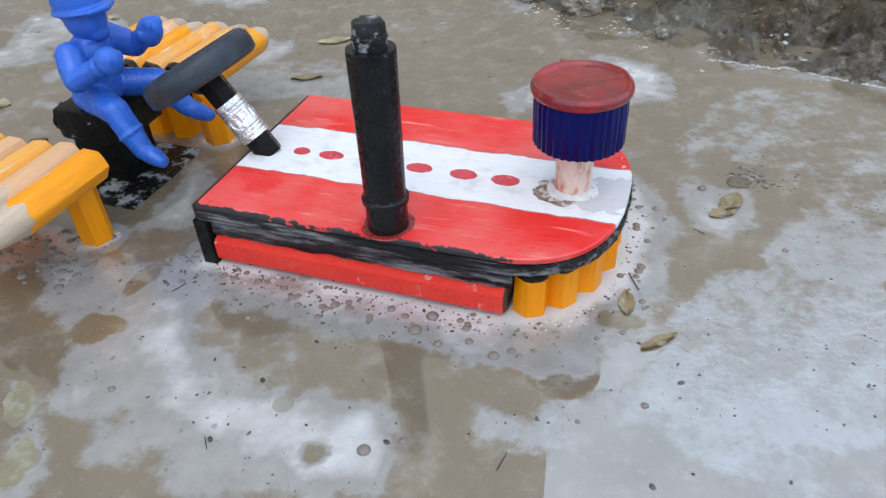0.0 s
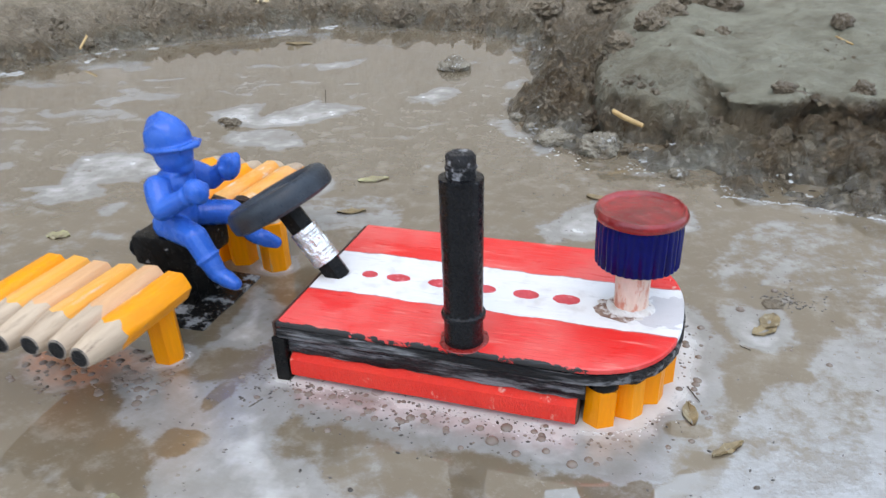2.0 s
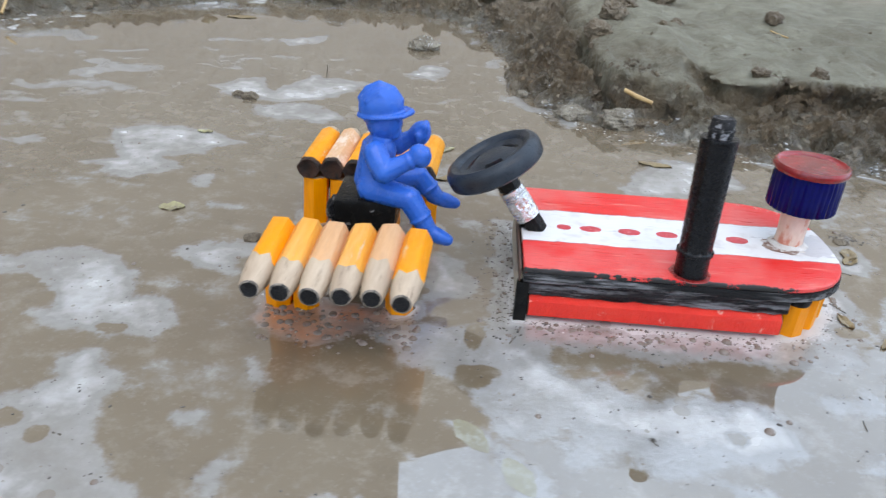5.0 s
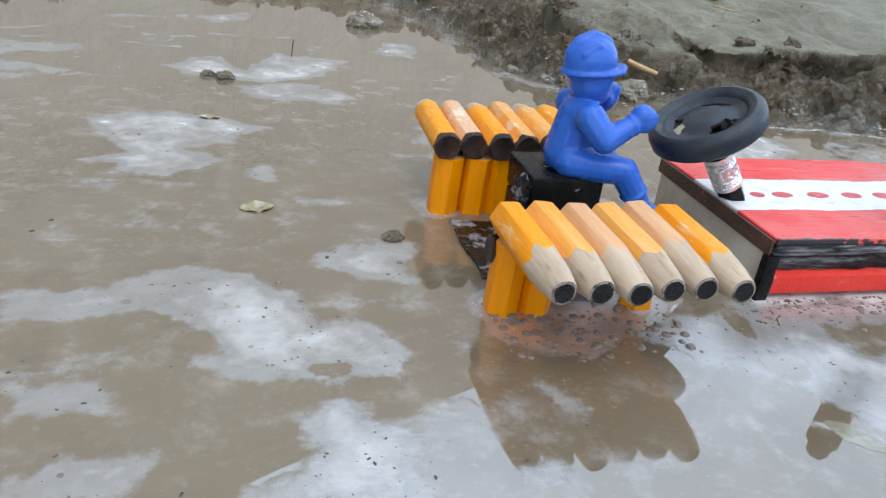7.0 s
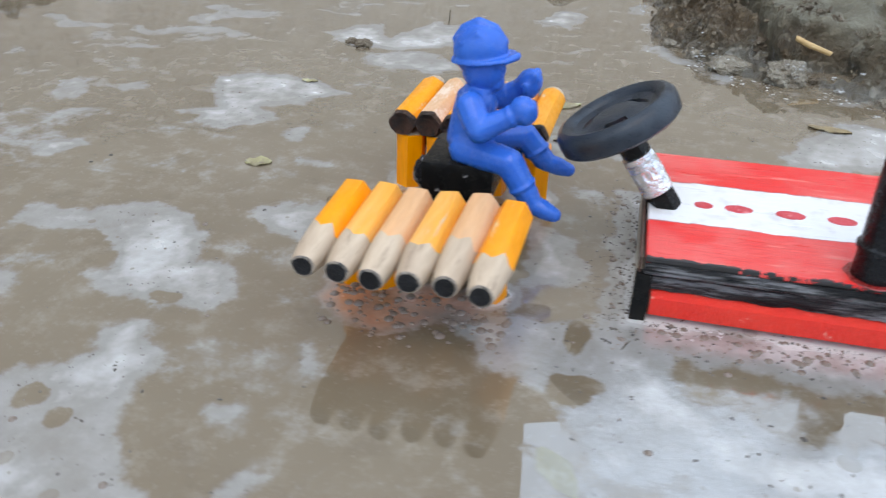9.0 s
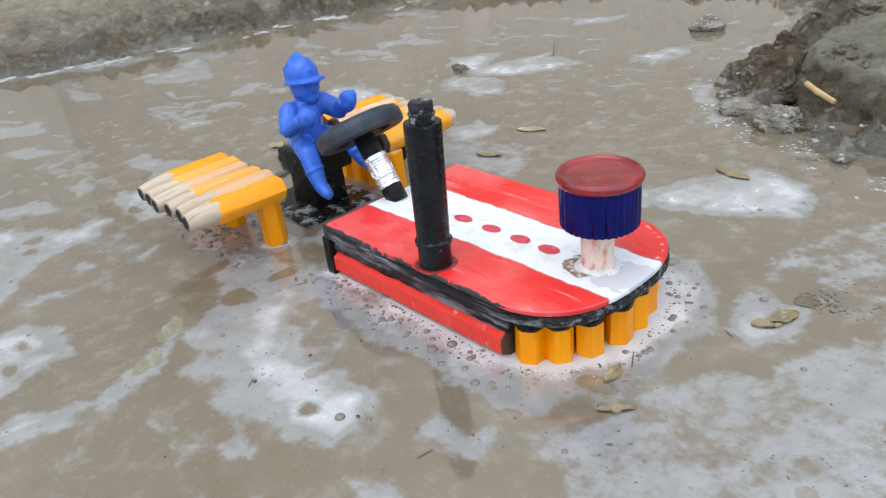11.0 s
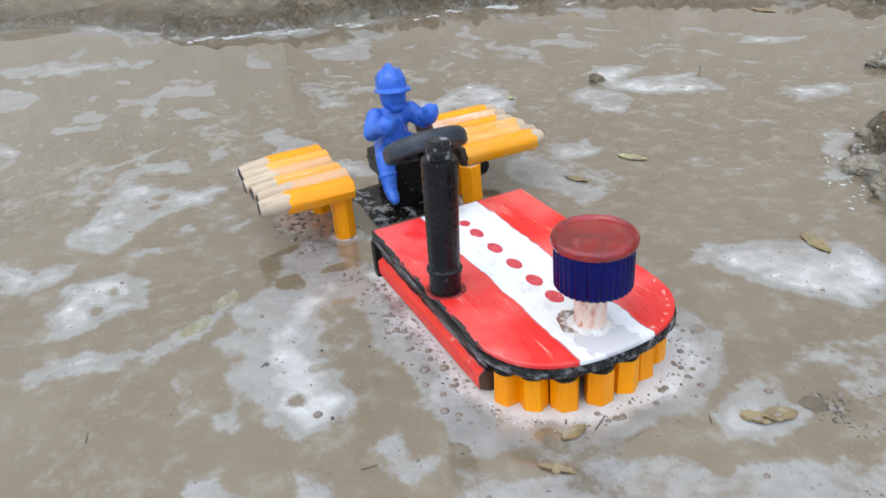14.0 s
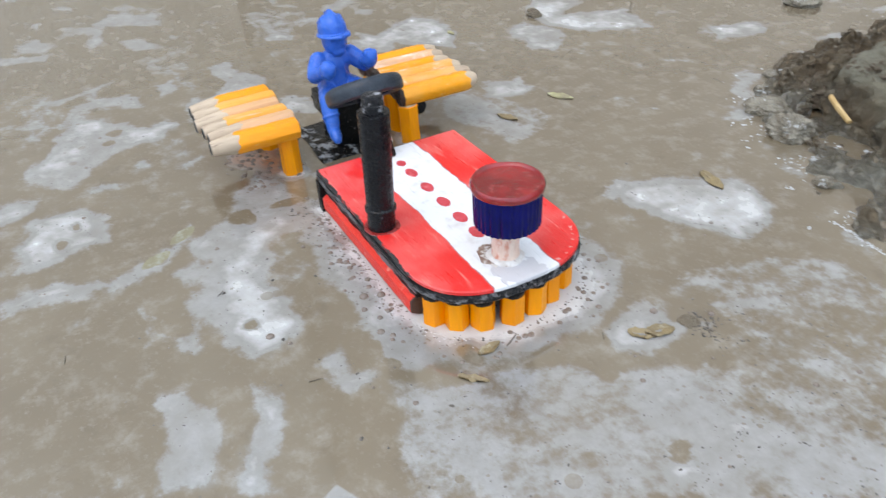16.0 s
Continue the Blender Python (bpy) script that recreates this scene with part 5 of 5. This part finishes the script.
CLODS_FAR = (
    (0.0862, 0.3510, 0.0160, 0.85, None, clod_mat), (0.1045, 0.3523, 0.0150, 0.8, None, clod_mat), (0.1040, 0.2796, 0.0040, 0.85, None, clod_mat), (0.1614, 0.2750, 0.0050, 0.9, None, clod_mat),
    (0.1286, 0.1848, 0.0050, 0.55, None, clod_mat), (0.1351, 0.1839, 0.0035, 0.6, None, clod_mat), (0.1594, 0.1871, 0.0042, 0.9, None, clod_mat), (0.0924, 0.2642, 0.0025, 0.7, None, clod_mat),
    (-0.1344, 0.1622, 0.0042, 0.5, 0.0005, clod_mat), (-0.1417, 0.1657, 0.003, 0.5, 0.0005, clod_mat), (-0.0875, 0.0086, 0.0030, 0.35, 0.0002, clod_mat), (0.1185, 0.0405, 0.0030, 0.22, -0.0001, clod_mat), (-0.1447, 0.4418, 0.014, 0.9, 0.008, clod_mat), (-0.0186, 0.4229, 0.014, 0.7, None, clod_mat), (0.0281, 0.4325, 0.02, 0.6, None, clod_mat), (0.0884, 0.1363, 0.0035, 0.7, 0.001, slime), (0.1888, 0.1859, 0.004, 0.8, None, clod_mat)
)
for k, (x, y, r, squash, dz, mat) in enumerate(CLODS_NEAR + CLODS_FAR):
    if r >= 0.01 and mat is clod_mat:
        r *= 0.78
    z = dz if dz is not None else ground_at(x, y) + r * squash * 0.25
    ob = new("clod", mesh_of("clod", blob(r, k * 3.1, squash, 5 if r > 0.006 else 4, 0.26 if mat is slime else 0.34), mat))
    ob.matrix_basis = pose(x, y, z, 0, 0, k * 47)
    tagged(ob, "wet grey clod of foamy mud at the water's edge" if mat is slime else "dark crumbly clod of clay", "clod", "clods of clay")


def scatter(name, label, places, mat, make, smooth=True):
    """Many small bits joined into one mesh."""
    co, faces = [], []
    for place in places:
        c, f = make(*place)
        n = len(co)
        co += c
        faces += [tuple(i + n for i in face) for face in f]
    me = bpy.data.meshes.new(name)
    me.from_pydata(co, [], faces)
    me.materials.append(mat)
    if smooth:
        me.shade_smooth()
    return tagged(new(name, me), label, name.replace("_", " "), kind="stuff")


def dome(x, y, z, r, high, turn=0.0, long=1.0, sides=10, tiers=4):
    co = []
    for k in range(tiers):
        e = math.pi / 2 * k / tiers
        for s in range(sides):
            a = 2 * math.pi * s / sides
            u, v = r * long * math.cos(e) * math.cos(a), r * math.cos(e) * math.sin(a)
            co.append((x + u * math.cos(turn) - v * math.sin(turn), y + u * math.sin(turn) + v * math.cos(turn), z + high * math.sin(e)))
    co.append((x, y, z + high))
    f = [(k * sides + s, k * sides + (s + 1) % sides, (k + 1) * sides + (s + 1) % sides, (k + 1) * sides + s) for k in range(tiers - 1) for s in range(sides)]
    f += [((tiers - 1) * sides + s, (tiers - 1) * sides + (s + 1) % sides, tiers * sides) for s in range(sides)]
    return co, f


rng = random.Random(5)


def round_hood(out):
    """A place that far outside the hood's waterline."""
    while True:
        x, y = rng.uniform(-0.015, 0.111), rng.uniform(-0.048, 0.049)
        if 0.0006 < hull_distance(x, y) < out:
            return x, y


specks, bubbles, suds = [], [], []
for k in range(900):
    x, y = round_hood(rng.choice((0.006, 0.012, 0.018)))
    if x > 0.072 and rng.random() < 0.72:
        continue
    r = rng.choice((0.00012, 0.00016, 0.0002, 0.00026, 0.00036))
    specks.append((x, y, 0.0, r, r * 0.6, rng.uniform(0, 3), rng.uniform(1, 1.8), 7, 2))


def on_rafts(each):
    """Places strewn over the rafts near the toy, so many a square centimetre."""
    for thick, rim in RAFTS:
        lo, hi = rim.min(0), rim.max(0)
        if np.hypot(*rim.mean(0)) > 0.19:
            continue
        for k in range(int(each * 1e4 * np.prod(hi - lo))):
            x, y = rng.uniform(lo[0], hi[0]), rng.uniform(lo[1], hi[1])
            if outline_distance(np.array([x]), np.array([y]), rim)[0] < 0.001 and noise.noise(Vector((x * 60, y * 60, 8))) > -0.15:
                yield x, y


for x, y in on_rafts(5.5):
    s = 0.0001 + 0.00022 * rng.random() ** 3
    specks.append((x, y, 0.0, s, s * 0.5, rng.uniform(0, 3), rng.uniform(1, 2.2), 7, 2))
for k in range(110):
    s = 0.00012 + 0.00025 * rng.random() ** 2
    specks.append((rng.gauss(0.1225, 0.0035), rng.gauss(0.0425, 0.0022), 0.0, s, s * 0.7, rng.uniform(0, 3), rng.uniform(1, 2.4), 7, 2))
for k in range(160):
    specks.append((rng.uniform(-0.2, 0.16), rng.uniform(-0.12, 0.14), 0.0, (s := rng.choice((0.00014, 0.0002, 0.0003))), s * 0.5, rng.uniform(0, 3), rng.uniform(1, 2), 7, 2))
for x, y in ((0.0318, -0.0580), (0.0299, -0.0737), (0.0614, -0.0646), (0.0360, 0.0878), (-0.0567, -0.0468), (0.1079, -0.0599), (-0.1056, -0.0020), (-0.1749, 0.0134), (-0.1720, 0.0197), (0.1104, -0.0350)):
    specks.append((x, y, 0.0, 0.0005, 0.0003, rng.uniform(0, 3), 1.5, 8, 3))
for k in range(330):
    x, y = round_hood(rng.choice((0.006, 0.011)))
    r = 0.00025 + 0.0008 * rng.random() ** 3
    bubbles.append((x, y, 0.0, r, r * 0.4, 0.0, 1.0, 12, 4))
for x, y in on_rafts(0.35):
    s = rng.choice((0.0003, 0.0004, 0.0005, 0.0008))
    bubbles.append((x, y, 0.0, s, s * 0.5, 0.0, 1.0, 12, 4))
for x, y, r in ((0.0360, -0.0335, 0.0011), (0.0450, -0.0348, 0.0008), (0.0560, -0.0360, 0.0015), (0.0620, -0.0385, 0.0010), (0.0680, -0.0360, 0.0009), (0.0740, -0.0385, 0.0012), (0.0500, -0.0400, 0.0007), (0.0280, -0.0360, 0.0009), (0.0582, -0.0675, 0.0013), (0.1095, 0.0351, 0.0012), (0.1193, 0.0484, 0.0010), (0.0581, -0.0309, 0.0014), (0.0486, -0.0313, 0.0010)):
    bubbles.append((x, y, 0.0, r, r * 0.6, 0.0, 1.0, 16, 5))
for k in range(170):
    bubbles.append((rng.uniform(-0.072, -0.028), rng.gauss(-0.036, 0.006), 0.0, (s := 0.0003 + 0.0010 * rng.random() ** 2), s * 0.5, 0.0, 1.0, 12, 4))
scatter("grit", "black grit and dirt specks floating on the scum", specks, speck_mat, dome)
scatter("bubbles", "small clear bubbles among the scum", bubbles, bubble_mat, dome)
# white suds against the hood's sides and nose
for k in range(2200):
    x, y = round_hood(rng.choice((0.0012, 0.002, 0.003)) if x < 0.07 else rng.choice((0.002, 0.004, 0.006)))
    if x < 0.0 or noise.noise(Vector((x * 110, y * 110, 6))) < -0.12:
        continue
    r = 0.0001 + 0.00024 * rng.random() ** 2
    suds.append((x, y, -0.0001, r, r * 0.6, rng.uniform(0, 3), rng.uniform(1, 1.6), 7, 2))
for x0, y0 in WADING:
    for k in range(36):
        a, d = rng.uniform(0, math.tau), 0.0037 + 0.0025 * rng.random() ** 2
        r = 0.0001 + 0.00028 * rng.random() ** 2
        suds.append((x0 + d * math.cos(a), y0 + d * math.sin(a), -0.0001, r, r * 0.6, 0.0, 1.2, 8, 3))
scatter("suds", "white suds clinging round the toy's waterline", suds, crust_mat, dome)
lather = []
for k in range(6000):
    n = rng.choice((1, 2, 3, 4, 5, 6, 7, 8, 9, 10, 11, 12, 14, 16))
    t = rng.random()
    x = SHORE[n][0] + (SHORE[n + 1][0] - SHORE[n][0]) * t + rng.gauss(0, 0.007)
    y = SHORE[n][1] + (SHORE[n + 1][1] - SHORE[n][1]) * t + rng.gauss(0, 0.007)
    if noise.noise(Vector((x * 75, y * 75, 2))) + 0.3 * noise.noise(Vector((x * 300, y * 300, 4))) < 0.22 or x > 0.25:
        continue
    r = 0.0002 + 0.0008 * rng.random() ** 2.5
    d = float(shore_distance(np.array([x]), np.array([y]))[0])
    lather.append((x, y, (ground_at(x, y) if d > 0.002 else 0) - 0.0002, r, r * 0.32, rng.uniform(0, 3), rng.uniform(1, 1.8), 8, 2))
# thicker lather along the farther shore
for k in range(1700):
    n = rng.randrange(15, 22)
    t = rng.random()
    x = SHORE[n][0] + (SHORE[n + 1][0] - SHORE[n][0]) * t + rng.gauss(0, 0.006) + 0.004
    y = SHORE[n][1] + (SHORE[n + 1][1] - SHORE[n][1]) * t + rng.gauss(0, 0.006) - 0.004
    if noise.noise(Vector((x * 45, y * 45, 12))) < 0.14:
        continue
    r = 0.0006 + 0.0024 * rng.random() ** 2
    lather.append((x, y, -0.0002, r, r * 0.3, rng.uniform(0, 3), rng.uniform(1, 2), 9, 2))
# a ribbon of lather winding along the foot of the bank
RIBBON = [Vector(p) for p in ((0.1060, 0.1188), (0.1178, 0.1178), (0.1266, 0.1160), (0.1320, 0.1176), (0.1362, 0.1172), (0.1390, 0.1145), (0.1501, 0.1120), (0.1600, 0.1090))]
for a, b in zip(RIBBON, RIBBON[1:]):
    for k in range(int((b - a).length / 0.00022)):
        p = a.lerp(b, k * 0.00022 / (b - a).length)
        p += Vector((0.0006 * noise.noise(Vector((p.x * 300, 0, 3))), 0.0012 * noise.noise(Vector((p.x * 260, p.y * 260, 7)))))
        if noise.noise(Vector((p.x * 160, p.y * 160, 1))) > -0.25:
            lather.append((p.x + rng.gauss(0, 0.0004), p.y + rng.gauss(0, 0.0004), -0.0001, rng.uniform(0.0002, 0.0006), rng.uniform(0.0001, 0.0003), 0.0, 1.3, 8, 3))
scatter("lather", "grey-white lather washed along the clay shore", lather, suds_mat, dome)


def nugget(x, y, z, r, seed):
    """A small angular crumb of clay."""
    co = []
    turn = Euler((seed, seed * 2.3, seed * 3.1)).to_matrix()
    for v in CORNERS:
        n = Vector(v)
        co.append(tuple(Vector((x, y, z)) + turn @ (Vector((n.x, n.y * 0.8, n.z * 0.6)) * r * (1 + 0.8 * noise.noise(n * 1.7 + Vector((seed * 9, 0, seed)))))))
    return co, CRUMB_FACES


bm = bmesh.new()
bmesh.ops.create_icosphere(bm, subdivisions=2, radius=1)
CORNERS, CRUMB_FACES = [tuple(v.co) for v in bm.verts], [tuple(v.index for v in f.verts) for f in bm.faces]
bm.free()
crumbs_at = []
for k in range(9000):
    x, y = rng.uniform(-0.02, 0.21), rng.uniform(0.10, 0.28)
    d = float(shore_distance(np.array([x]), np.array([y]))[0])
    if d < -0.001 or noise.noise(Vector((x * 60, y * 60, 5))) < 0.12:
        continue
    low = 0.047 if x > 0.045 else 0.07
    if d > low and (rng.random() > 0.13 or x < 0.05):
        continue
    r = 0.0004 + 0.0014 * rng.random() ** 4.0
    if d > low:
        r *= 0.55
    crumbs_at.append((x, y, ground_at(x, y) + r * 0.05, r, rng.uniform(0, 6)))
for k in range(2600):
    n = rng.randrange(10, 21)
    t = rng.random()
    x = SHORE[n][0] + (SHORE[n + 1][0] - SHORE[n][0]) * t + rng.uniform(-0.05, 0.02)
    y = SHORE[n][1] + (SHORE[n + 1][1] - SHORE[n][1]) * t + rng.uniform(-0.01, 0.08)
    if float(shore_distance(np.array([x]), np.array([y]))[0]) < 0 or noise.noise(Vector((x * 30, y * 30, 5))) < 0.0:
        continue
    r = 0.0008 + 0.0024 * rng.random() ** 4.0
    crumbs_at.append((x, y, ground_at(x, y) + r * 0.05, r, rng.uniform(0, 6)))
scatter("crumbs", "crumbs of dark clay fallen down the broken bank", crumbs_at, clod_mat, nugget, False)
